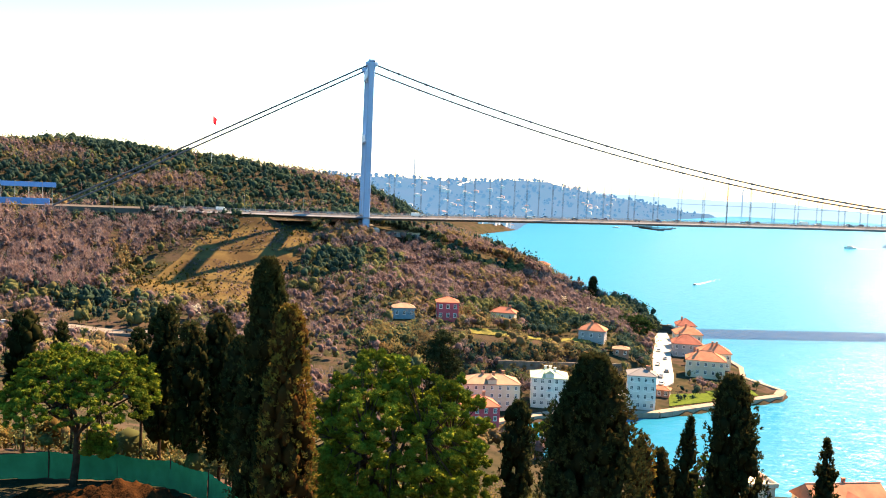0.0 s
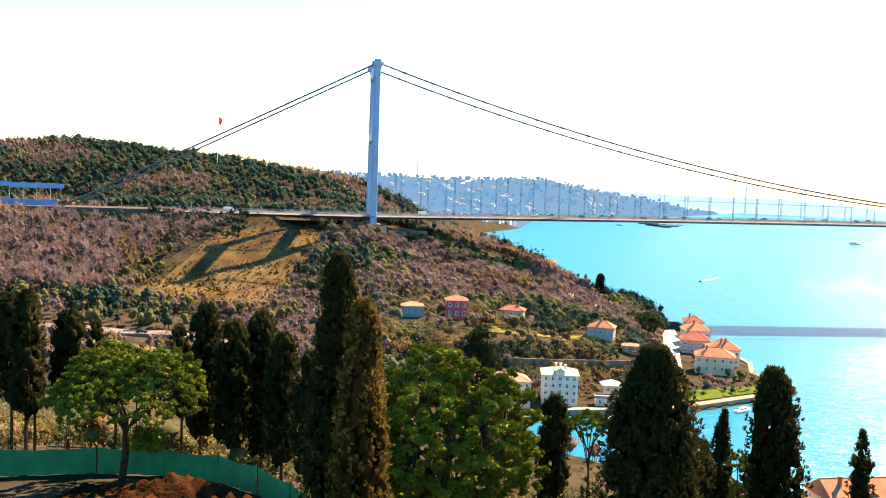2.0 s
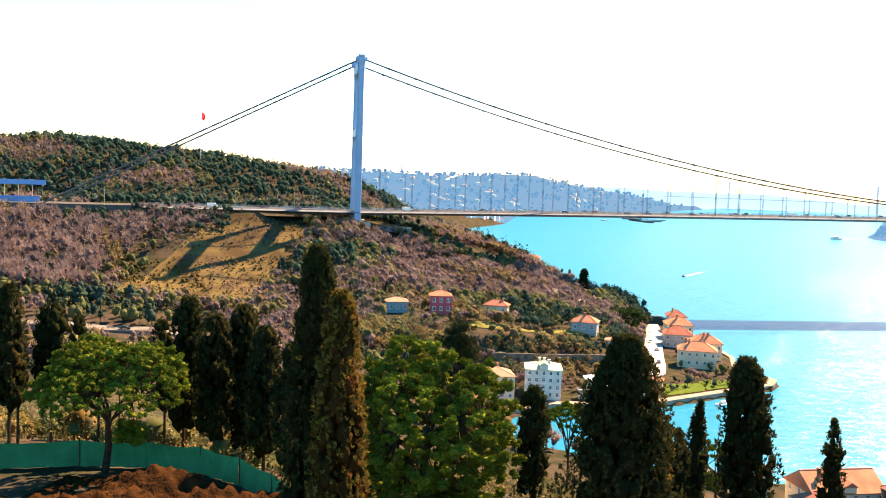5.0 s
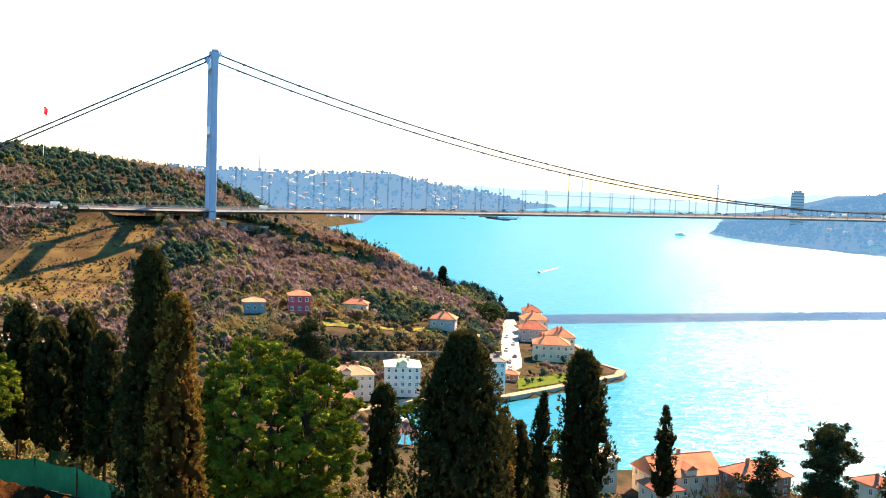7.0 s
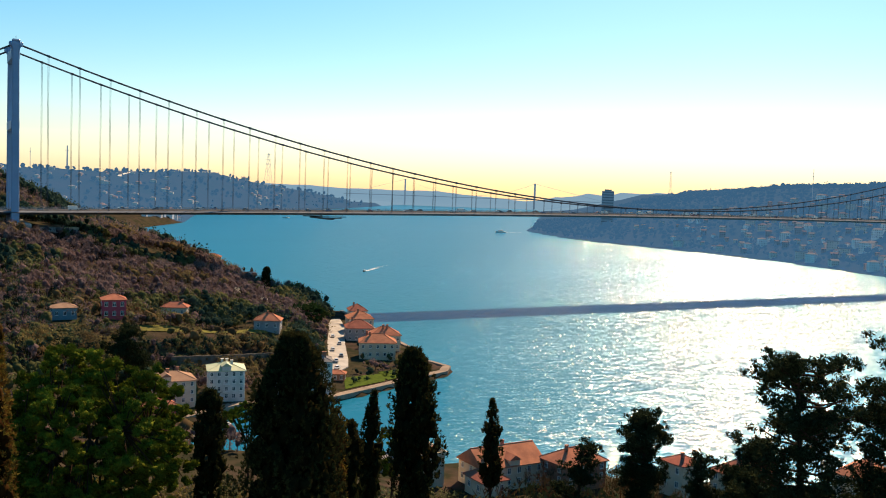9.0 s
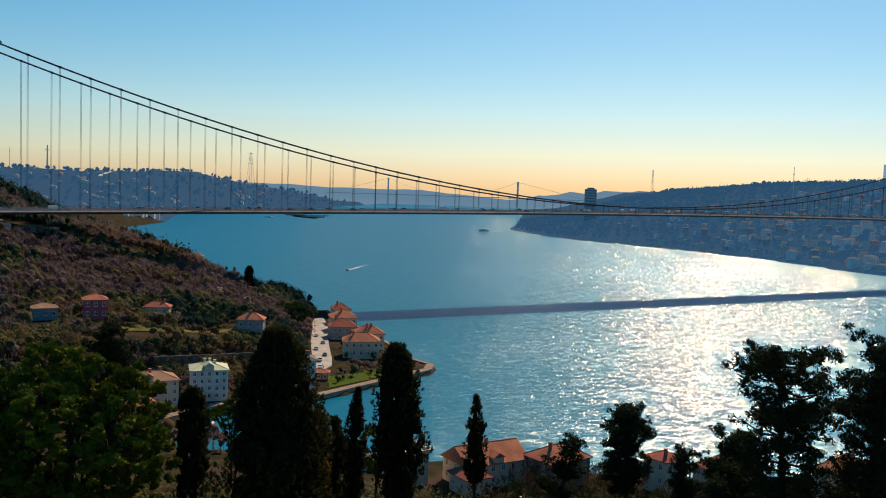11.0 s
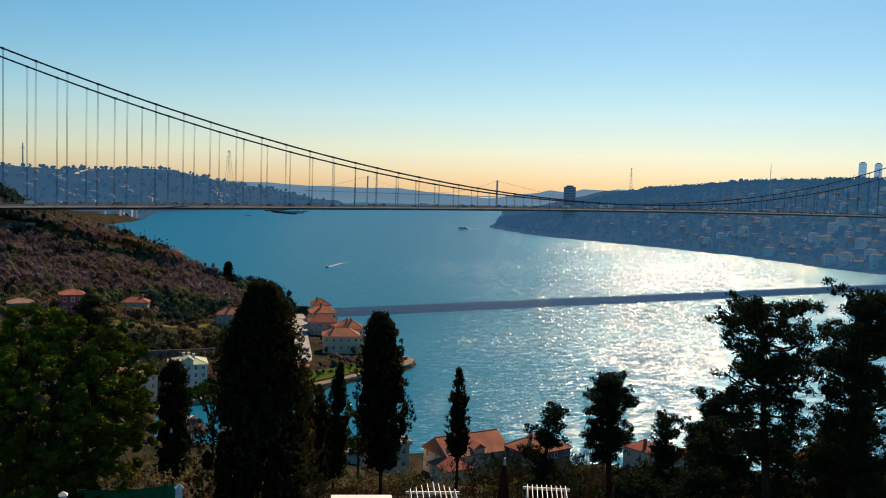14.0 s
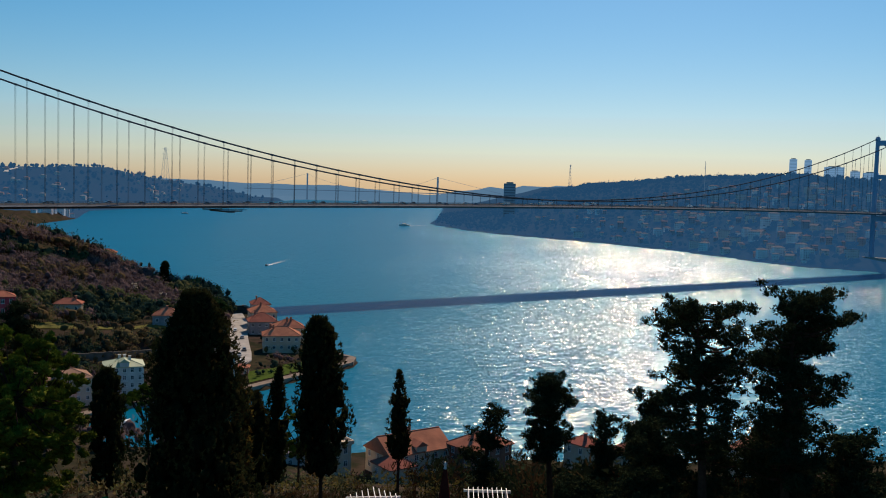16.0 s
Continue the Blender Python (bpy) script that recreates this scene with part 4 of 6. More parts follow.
def frame_mesh(name, xs, zs, solid, y0, y1):
    """One connected frame: the solid cells of a grid of bars, given thickness."""
    bm = bmesh.new()
    grid = {(i, k): bm.verts.new((x, y0, z)) for i, x in enumerate(xs) for k, z in enumerate(zs)}
    faces = [bm.faces.new((grid[i, k], grid[i + 1, k], grid[i + 1, k + 1], grid[i, k + 1])) for i in range(len(xs) - 1) for k in range(len(zs) - 1) if solid(i, k)]
    out = bmesh.ops.extrude_face_region(bm, geom=faces)
    for v in out["geom"]:
        if isinstance(v, bmesh.types.BMVert):
            v.co.y = y1
    bmesh.ops.delete(bm, geom=[v for v in bm.verts if not v.link_faces], context="VERTS")
    bmesh.ops.recalc_face_normals(bm, faces=bm.faces)
    return shared(name, bm)


WINDOW = frame_mesh("window", (-0.74, -0.62, -0.5, -0.04, 0.04, 0.5, 0.62, 0.74), (-0.95, -0.85, -0.73, 0.22, 0.28, 0.73, 0.85),
                    lambda i, k: k == 0 or (1 <= i <= 5 and (i in (1, 3, 5) or k in (1, 3, 5))), -0.1, 0.06)
PANE = shared("pane", box(-0.5, 0.5, -0.02, 0.05, -0.73, 0.73))
FAR_WINDOW = shared("window", box(-0.42, 0.42, -0.06, 0.06, -0.6, 0.6))
BALCONY = frame_mesh("balcony", (-1.3, -1.24, -0.89, -0.83, -0.47, -0.41, -0.03, 0.03, 0.41, 0.47, 0.83, 0.89, 1.24, 1.3), (-1.0, -0.8, -0.05, 0.05), lambda i, k: k != 1 or i % 2 == 0, -1.0, -0.92)
SLAB = shared("balcony_slab", box(-1.3, 1.3, -0.92, 0.05, -1.0, -0.85))


def add_window(e, x, y, z, turn, size=1.0, frame_mat="frame_white"):
    w = piece("window", WINDOW, M[frame_mat], e, m=pose(x, y, z, 0, 0, turn) @ Matrix.Diagonal((size, 1, size, 1)))
    piece("pane", PANE, M["glass"], w)


def roof_bm(w, d, z, rise, kind, over=0.55):
    """A hipped, gabled or flat roof over a w by d plan, with thick eaves."""
    bm = bmesh.new()
    a, b = w / 2 + over, d / 2 + over
    t = 0.22
    if kind == "flat":
        add_box(bm, -a, a, -b, b, z, z + 0.3, 0.05)
        for x0, x1, y0, y1 in ((-a, a, -b, -b + 0.25), (-a, a, b - 0.25, b), (-a, -a + 0.25, -b + 0.25, b - 0.25), (a - 0.25, a, -b + 0.25, b - 0.25)):
            add_box(bm, x0, x1, y0, y1, z + 0.3, z + 0.3 + rise)
        return bm
    along = w >= d
    run = (a - b) if along else (b - a)
    run = run if kind == "hip" else (a if along else b)
    r0, r1 = ((-run, 0), (run, 0)) if along else ((0, -run), (0, run))
    low = [bm.verts.new(p) for p in ((-a, -b, z - t), (a, -b, z - t), (a, b, z - t), (-a, b, z - t))]
    eav = [bm.verts.new(p) for p in ((-a, -b, z), (a, -b, z), (a, b, z), (-a, b, z))]
    p0, p1 = bm.verts.new((*r0, z + rise)), bm.verts.new((*r1, z + rise))
    bm.faces.new(low)
    for k in range(4):
        bm.faces.new((low[k], low[(k + 1) % 4], eav[(k + 1) % 4], eav[k]))
    if along:
        bm.faces.new((eav[0], eav[1], p1, p0))
        bm.faces.new((eav[1], eav[2], p1))
        bm.faces.new((eav[2], eav[3], p0, p1))
        bm.faces.new((eav[3], eav[0], p0))
    else:
        bm.faces.new((eav[0], eav[1], p0))
        bm.faces.new((eav[1], eav[2], p1, p0))
        bm.faces.new((eav[2], eav[3], p1))
        bm.faces.new((eav[3], eav[0], p0, p1))
    bmesh.ops.recalc_face_normals(bm, faces=bm.faces)
    # ridge and hip cappings
    add_tube(bm, (*r0, z + rise), (*r1, z + rise), 0.16, sides=6) if run > 0.3 else None
    if kind == "hip":
        for sx, sy in ((-a, -b), (a, -b), (a, b), (-a, b)):
            q = r0 if (sx < 0 if along else sy < 0) else r1
            add_tube(bm, (sx, sy, z), (*q, z + rise), 0.13, sides=5)
    return bm


def house(x, y, turn, w, d, h, storeys, bays, wall, roof, rise, label, kind="hip", z=None, size=1.0, chimneys=1, balconies=(), category="house", sides=2, dormer=False, skirt=4.0, frame_mat="frame_white", far=False, name="house", group=""):
    z = ground_at(x, y) if z is None else z
    CLEAR.append((x, y, max(w, d) * 0.52 + 1.0))
    if not far:
        away = math.hypot(x, y)
        CLEAR.append((x - x / away * (max(w, d) * 0.5 + 6), y - y / away * (max(w, d) * 0.5 + 6), 7.5))
    e = base(name, pose(x, y, z, 0, 0, turn), label, category, group)
    bm = box(-w / 2, w / 2, -d / 2, d / 2, -skirt, h, 0.06)
    add_box(bm, -w / 2 - 0.1, w / 2 + 0.1, -d / 2 - 0.1, d / 2 + 0.1, h - 0.45, h - 0.25)
    for s in range(1, storeys):
        add_box(bm, -w / 2 - 0.06, w / 2 + 0.06, -d / 2 - 0.06, d / 2 + 0.06, h * s / storeys - 0.08, h * s / storeys + 0.08)
    part("wall", bm, M[wall], e)
    ro = part("roof", roof_bm(w, d, h, rise, kind), M[roof], e)
    r = random.Random(int(abs(x * 7 + y * 3)))
    for c in range(chimneys):
        cx, cy = r.uniform(-w * 0.3, w * 0.3), r.uniform(-d * 0.2, d * 0.2)
        bm = box(cx - 0.45, cx + 0.45, cy - 0.35, cy + 0.35, h + rise * 0.3, h + rise + 0.9, 0.05)
        add_box(bm, cx - 0.58, cx + 0.58, cy - 0.48, cy + 0.48, h + rise + 0.9, h + rise + 1.05)
        part("chimney", bm, M["brick_wall" if roof != "green_roof" else "white_wall"], ro)
    step = h / storeys
    for s in range(storeys):
        zc = step * s + step * 0.52
        for i in range(bays):
            xx = -w / 2 + w * (i + 0.5) / bays
            if far:
                piece("window", FAR_WINDOW, M["glass"], e, m=pose(xx, -d / 2, zc))
            else:
                add_window(e, xx, -d / 2, zc, 0, size, frame_mat)
        if sides and not far:
            n = max(1, int(bays * d / w))
            for i in range(n):
                yy = -d / 2 + d * (i + 0.5) / n
                add_window(e, w / 2, yy, zc, 90, size, frame_mat)
                add_window(e, -w / 2, yy, zc, -90, size, frame_mat)
        elif far:
            piece("window", FAR_WINDOW, M["glass"], e, m=pose(w / 2, 0, zc, 0, 0, 90))
            piece("window", FAR_WINDOW, M["glass"], e, m=pose(-w / 2, 0, zc, 0, 0, 90))
    for bx, bs in balconies:
        bal = piece("balcony", BALCONY, M["frame_white"], e, m=pose(bx, -d / 2, step * bs + step * 0.45))
        piece("balcony_slab", SLAB, M["frame_white"], bal)
    if dormer:
        bm = box(-1.6, 1.6, -d / 2 - 0.3, -d / 2 + 3.0, h, h + 1.7)
        do = part("dormer", bm, M[wall], e)
        bm = bmesh.new()
        f = [(-2.0, -d / 2 - 0.6, h + 1.6), (2.0, -d / 2 - 0.6, h + 1.6), (0, -d / 2 - 0.6, h + 2.9)]
        g = [(p[0], -d / 2 + 4.2, p[2]) for p in f]
        fv, gv = [bm.verts.new(p) for p in f], [bm.verts.new(p) for p in g]
        bm.faces.new(fv)
        bm.faces.new(gv[::-1])
        for k in range(3):
            bm.faces.new((fv[k], gv[k], gv[(k + 1) % 3], fv[(k + 1) % 3]))
        bmesh.ops.recalc_face_normals(bm, faces=bm.faces)
        part("gable", bm, M[roof], do)
    return e


# the bay and its waterfront
house(43.6, 353, -4, 13.4, 12, 11.0, 4, 5, "white_wall", "green_roof", 2.2, "white four-storey mansion with a pale green roof by the bay", size=0.95, chimneys=3, balconies=((0, 1), (0, 2)), dormer=True, z=2.6)
house(20.5, 345, 6, 21, 12, 8.6, 3, 7, "cream_wall", "brown_roof", 2.6, "long cream mansion with a brown hipped roof", size=0.85, chimneys=3, z=3.4, dormer=True)
house(15.5, 324, 12, 13, 11, 5.6, 2, 4, "red_wall", "tile_roof", 3.0, "dark red house with an orange tiled roof", chimneys=1, z=2.6)
house(80, 357, -8, 10.5, 10, 13.0, 4, 4, "white_wall", "slate_roof", 2.2, "white apartment house with balconies and a grey roof", size=0.95, chimneys=2, balconies=((-2.6, 1), (-2.6, 2), (-2.6, 3), (2.6, 1), (2.6, 2), (2.6, 3)), z=1.9)
house(123, 421, -14, 17, 12, 7.2, 2, 5, "cream_wall", "tile_roof", 3.6, "seaside villa with a broad orange tiled roof", chimneys=2, z=3.4)
house(134, 446, -10, 15, 12, 7.6, 2, 5, "cream_wall", "tile_roof", 3.8, "seaside villa with an orange tiled roof and chimneys", chimneys=2, z=2.4)
house(128, 474, -8, 14, 12, 7.0, 2, 4, "grey_wall", "tile_roof", 4.0, "grey waterside house with a steep red roof", chimneys=1, z=2.4)
house(135, 499, -6, 14, 14, 8.4, 2, 4, "cream_wall", "tile_roof", 4.0, "waterside house under a red tiled roof", chimneys=1, z=2.4)
house(141, 526, -6, 10, 12, 9.0, 2, 4, "white_wall", "tile_roof", 3.4, "waterside house under a red tiled roof", chimneys=1, z=2.4)
house(92, 376, -20, 8, 5, 3.0, 1, 3, "brick_wall", "tile_roof", 1.2, "low outbuilding with a red tiled roof", chimneys=0, z=2.4)
house(66, 366, 0, 7, 6, 3.6, 1, 2, "cream_wall", "white_paint", 1.6, "small cream garden pavilion with a domed roof", chimneys=0, z=3.4)
house(62, 351, 0, 9, 4, 3.0, 1, 3, "white_wall", "slate_roof", 0.5, "low white boathouse by the water", kind="flat", chimneys=0, z=2.0)
# hillside houses
house(4.1, 433, 4, 10, 9, 8.0, 2, 3, "red_wall", "tile_roof", 2.2, "square crimson house with a low tiled roof", size=1.15, chimneys=0)
house(32.6, 461, -14, 12, 8, 4.2, 1, 3, "cream_wall", "tile_roof", 2.4, "small cream cottage with an orange roof", chimneys=1)
house(-16.3, 428, 10, 10, 8, 5.0, 1, 3, "blue_wall", "brown_roof", 1.8, "grey-blue cottage among trees", chimneys=0)
house(73, 434, -18, 12, 9, 4.6, 1, 3, "grey_wall", "tile_roof", 3.0, "grey cottage with a red hipped roof", chimneys=1)
house(84, 420, -10, 7, 6, 3.2, 1, 2, "brick_wall", "brown_roof", 1.0, "low brick shed on the terrace", chimneys=0)
house(-30, 586, 12, 11, 6, 2.6, 1, 3, "grey_wall", "brown_roof", 0.9, "low cream building beneath the bridge head", kind="gable", chimneys=0)
house(-18, 590, 4, 7, 5, 2.4, 1, 2, "grey_wall", "cream_wall", 0.7, "small flat-roofed building beneath the bridge", kind="flat", chimneys=0)
house(75, 690, -10, 12, 9, 6.0, 2, 3, "cream_wall", "tile_roof", 2.4, "house with an orange roof on the far slope", chimneys=0, z=23)
# houses below the garden
house(105, 233, 10, 20, 13, 6.0, 2, 6, "cream_wall", "tile_roof", 4.2, "large cream house with a broad terracotta roof below the garden", kind="gable", chimneys=2, z=2.9, dormer=True)
house(97, 224.5, 10, 8, 9, 4.2, 1, 2, "cream_wall", "tile_roof", 2.6, "lower wing with a hipped terracotta roof", chimneys=0, z=3.0)
house(84, 238, 8, 7, 10, 7.0, 2, 2, "cream_wall", "cream_wall", 0.8, "cream house with stepped roof terraces", kind="flat", chimneys=1, z=4.0)
house(72, 243, 8, 9, 8, 4.2, 1, 3, "white_wall", "slate_roof", 0.6, "low white waterfront building", kind="flat", chimneys=0, z=3.6)
house(124, 226, 14, 15, 11, 5.6, 2, 4, "brick_wall", "tile_roof", 3.4, "brick house with a terracotta roof", chimneys=1, z=4.2)
house(165, 205, 20, 14, 11, 6.0, 2, 4, "cream_wall", "tile_roof", 3.4, "cream house with a red roof near the water", chimneys=1, z=4.0)
house(150, 212, 16, 8, 8, 7.5, 2, 2, "cream_wall", "tile_roof", 1.8, "narrow cream house near the water", chimneys=1, z=4.0)
house(195, 192, 24, 14, 11, 6.0, 2, 4, "cream_wall", "tile_roof", 3.4, "cream house with a terracotta roof near the water", chimneys=1, z=5.0)


# ---- waterfront ----
def quay():
    line = [(22, 324), (45, 341.5), (85, 348.5), (117, 369.5), (145, 387.5), (150.5, 398), (141.5, 425), (148.5, 450), (147, 590)]
    e = base("quay", pose(0, 0, 0), "pale stone quay wall along the bay", "quay", kind="structure")
    for (ax, ay), (bx, by) in zip(line[:-1], line[1:]):
        d = Vector((bx - ax, by - ay, 0))
        n = max(1, int(d.length / 6))
        t = math.degrees(math.atan2(d.y, d.x))
        back = 2.4 if ay < 395 else 0.7
        for i in range(n):
            p = Vector((ax, ay, 0)) + d * (i + 0.5) / n
            key = (round(d.length / n, 2), back)
            if key not in SLABS:
                SLABS[key] = shared("slab", box(-key[0] / 2 + 0.02, key[0] / 2 - 0.02, -1.6, back, -3, 2.1, 0.08))
            piece("slab", SLABS[key], M["quay_stone"], e, m=pose(p.x, p.y, 0, 0, 0, t))
    return e


SLABS = {}
quay()


def draped(name, material, outline, lift, label, category, n=10, kind=""):
    """A patch of ground cover that follows the slope between four corners."""
    (x0, y0), (x1, y1), (x2, y2), (x3, y3) = outline
    u, v = np.meshgrid(np.linspace(0, 1, n), np.linspace(0, 1, n))
    x = x0 * (1 - u) * (1 - v) + x1 * u * (1 - v) + x2 * u * v + x3 * (1 - u) * v
    y = y0 * (1 - u) * (1 - v) + y1 * u * (1 - v) + y2 * u * v + y3 * (1 - u) * v
    z = land(x, y) + lift
    top = np.stack([x, y, z], -1).reshape(-1, 3)
    i = np.arange(n * n).reshape(n, n)
    f = np.stack([i[:-1, :-1], i[:-1, 1:], i[1:, 1:], i[1:, :-1]], -1).reshape(-1, 4)
    bot = top - np.array([0, 0, lift + 0.6])
    me = mesh_of(name, np.concatenate([top, bot]), np.concatenate([f, f[:, ::-1] + n * n]))
    me.materials.append(M[material])
    return tagged(new(name, me), label, category, kind=kind)


draped("lawn", "lawn", [(92, 359), (112, 371), (118, 386), (96, 378)], 0.25, "bright green lawn behind the quay", "lawn", kind="structure")
draped("lawn", "lawn", [(114, 373), (136, 386), (136, 396), (114, 388)], 0.25, "bright green lawn before the villa", "lawn", kind="structure")
draped("terrace", "dry_grass", [(14, 411), (72, 427), (70, 436), (14, 421)], 0.3, "sunlit grass terrace on the hillside", "terrace", kind="structure")
draped("terrace", "lawn", [(30, 470), (85, 476), (88, 486), (30, 482)], 0.3, "grass terrace among hillside trees", "terrace", kind="structure")

draped("meadow", "meadow", [(-150, 424), (-84, 438), (-70, 556), (-128, 560)], 0.25, "dry grass clearing on the slope below the bridge", "meadow", n=40, kind="structure")
draped("meadow", "dry_grass", [(-300, 326), (-95, 334), (-95, 347), (-300, 345)], 0.25, "yellow-green verge below the valley road", "meadow", n=30, kind="structure")
shore_road = [(70, 372, 3.9), (88, 384, 3.8), (99, 400, 3.8), (103, 416, 3.8), (107, 435, 3.8), (112, 458, 3.8), (118, 482, 3.8), (126, 513, 3.8), (132, 550, 3.8)]
shore_road = [(x, y, ground_at(x, y)) for x, y, z in shore_road]
tagged(strip("road", M["concrete"], shore_road, 9, 0.35, 1.2), "pale shore road between the houses", "road", kind="structure")
for (ax, ay, az0), (bx, by, bz0) in zip(shore_road[:-1], shore_road[1:]):
    for k in range(6):
        CLEAR.append((ax + (bx - ax) * k / 6 + 1.5, ay + (by - ay) * k / 6 - 4, 8.5))
valley_road = []
for i in range(47):
    x = -360 + i * 6
    y = 352 + 12 * math.sin((x + 250) / 110)
    valley_road.append((x, y, max(ground_at(x, y - 4), ground_at(x, y + 4), ground_at(x, y)) + 0.3))
    CLEAR.append((x, y - 3, 11))
tagged(strip("road", M["pale_road"], valley_road, 9, 0.2, 1.6), "pale two-lane road along the valley", "road", kind="structure")
for yy in np.arange(-160, -76, 6.0):
    CLEAR.append((yy, 500 + 0.4 * (yy + 120), 5))


def wall_run(points, height, label, material="stone_wall"):
    e = base("garden_wall", pose(0, 0, 0), label, "wall", kind="structure")
    for (ax, ay), (bx, by) in zip(points[:-1], points[1:]):
        d = Vector((bx - ax, by - ay))
        n = max(1, int(d.length / 5))
        for i in range(n):
            x, y = ax + d.x * (i + 0.5) / n, ay + d.y * (i + 0.5) / n
            f = (i + 0.5) / n
            z = ground_at(ax, ay) * (1 - f) + ground_at(bx, by) * f
            k = d.length / n / 2
            bm = box(-k, k, -0.3, 0.3, -2, height, 0.04)
            add_box(bm, -k, k, -0.4, 0.4, height, height + 0.14)
            part("panel", bm, M[material], e).matrix_basis = pose(x, y, z, 0, 0, math.degrees(math.atan2(d.y, d.x)))


for k in range(10):
    CLEAR.append((16 + 6 * k, 408 + 1.6 * k, 5))
    CLEAR.append((20 + 6 * k, 416 + 1.6 * k, 6))
wall_run([(26, 388), (50, 392), (84, 403)], 5.0, "grey stone retaining wall above the road")


# ---- vehicles ----
def car_template(colour, van=False):
    e = base("car", pose(0, 0, -200), "", "car")
    L, W, H = (4.4, 1.8, 1.45) if not van else (6.2, 2.2, 2.6)
    bm = bmesh.new()
    prof = [(-L / 2, 0.35), (-L / 2, 0.85), (-L * 0.42, 0.95), (L * 0.22, 0.95), (L * 0.46, 0.78), (L / 2, 0.6), (L / 2, 0.35)] if not van else [(-L / 2, 0.4), (-L / 2, H), (L * 0.28, H), (L * 0.4, 1.5), (L / 2, 1.2), (L / 2, 0.4)]
    a = [bm.verts.new((x, -W / 2, z)) for x, z in prof]
    b = [bm.verts.new((x, W / 2, z)) for x, z in prof]
    bm.faces.new(a)
    bm.faces.new(b[::-1])
    for k in range(len(prof)):
        bm.faces.new((a[k], b[k], b[(k + 1) % len(prof)], a[(k + 1) % len(prof)]))
    bmesh.ops.recalc_face_normals(bm, faces=bm.faces)
    part("body", bm, M[colour], e)
    if not van:
        bm = bmesh.new()
        lo = [(-L * 0.4, -W * 0.46, 0.94), (L * 0.2, -W * 0.46, 0.94), (L * 0.2, W * 0.46, 0.94), (-L * 0.4, W * 0.46, 0.94)]
        hi = [(-L * 0.28, -W * 0.38, H), (L * 0.05, -W * 0.38, H), (L * 0.05, W * 0.38, H), (-L * 0.28, W * 0.38, H)]
        lv, hv = [bm.verts.new(p) for p in lo], [bm.verts.new(p) for p in hi]
        bm.faces.new(hv)
        for k in range(4):
            bm.faces.new((lv[k], lv[(k + 1) % 4], hv[(k + 1) % 4], hv[k]))
        cab = part("cabin", bm, M["glass"], e)
        part("roof_panel", box(-L * 0.28, L * 0.05, -W * 0.38, W * 0.38, H, H + 0.04), M[colour], cab)
    else:
        part("windscreen", box(L * 0.3, L * 0.41, -W * 0.42, W * 0.42, 1.5, 2.2), M["glass"], e)
    wheel = shared("wheel", tube((0, -0.11, 0), (0, 0.11, 0), 0.33, sides=12))
    for sx in (-0.3, 0.31):
        for sy in (-0.46, 0.46):
            piece("wheel", wheel, M["rubber"], e, m=pose(L * sx, W * sy, 0.33))
    return e


CARS = {c: car_template("car_" + c) for c in ("white", "silver", "black", "red", "blue")}
VAN = car_template("car_white", True)
WORDS = {"white": "white saloon car", "silver": "silver grey saloon car", "black": "black saloon car", "red": "red saloon car", "blue": "dark blue saloon car"}
pick = random.Random(5)
used = set()


def park(colour, m, where, group):
    src = VAN if colour == "van" else CARS[colour]
    if colour in used:
        e = copy_thing(src, m)
    else:
        used.add(colour)
        e = src
        e.matrix_basis = m
    tagged(e, ("white panel van" if colour == "van" else WORDS[colour]) + " " + where, "van" if colour == "van" else "car", group)


for i in range(92):
    s = -115 + i * 12 + pick.uniform(-5, 5)
    lane = pick.choice((-12.5, -9, -5.5, 5.5, 9, 12.5))
    x, y = bridge_point(s, lane)
    park(pick.choice(("white", "silver", "black", "red", "white", "blue", "van")), pose(x, y, road_height(s) + 0.03, 0, 0, BRIDGE_TURN + (0 if lane < 0 else 180)), "crossing the suspension bridge", "cars on the bridge")
for x, y, turn, c in ((100, 408, 78, "silver"), (105.5, 421, 80, "black"), (105.5, 438, 78, "white"), (113, 455, 78, "silver"), (115, 478, 76, "white"), (97, 394, 60, "white"), (76, 376.5, 30, "silver")):
    park(c, pose(x, y, ground_at(x, y) + 0.42, 0, 0, turn), "on the shore road", "cars on the shore road")
for i, c in ((32, "white"), (22, "silver"), (40, "black")):
    x, y, z = valley_road[i]
    park(c, pose(x, y - 2.2, z + 0.24, 0, 0, 3), "on the valley road", "cars on the valley road")
for s, v, c in ((-205, -9, "white"), (-228, 6, "silver"), (-262, -6, "van"), (-300, 9, "white")):
    x, y = bridge_point(s, v)
    park(c, pose(x, y, max(road_height(s), ground_at(*bridge_point(s)) + 0.3) + 0.05, 0, 0, BRIDGE_TURN), "on the motorway approach", "cars on the motorway")


# ---- motorway fittings ----
def blue_barrier(s0, s1, v, h0, h1, label):
    e = base("noise_barrier", pose(*BRIDGE_AT, 0, 0, 0, BRIDGE_TURN), label, "barrier")
    s = s0
    while s < s1:
        z = max(road_height(s), ground_at(*bridge_point(s)) + 0.3)
        part("panel", box(s + 0.1, s + 7.9, v - 0.12, v + 0.12, z + h0, z + h1, 0.03), M["blue_panel"], e)
        part("post", box(s - 0.1, s + 0.1, v - 0.18, v + 0.18, z - 1.0, z + h1 + 0.2), M["pylon"], e)
        s += 8


blue_barrier(-296, -184, -15.5, 0.4, 4.0, "blue panelled noise barrier beside the motorway")
blue_barrier(-300, -188, 15.5, 10.0, 13.0, "high blue gantry screen across the motorway")


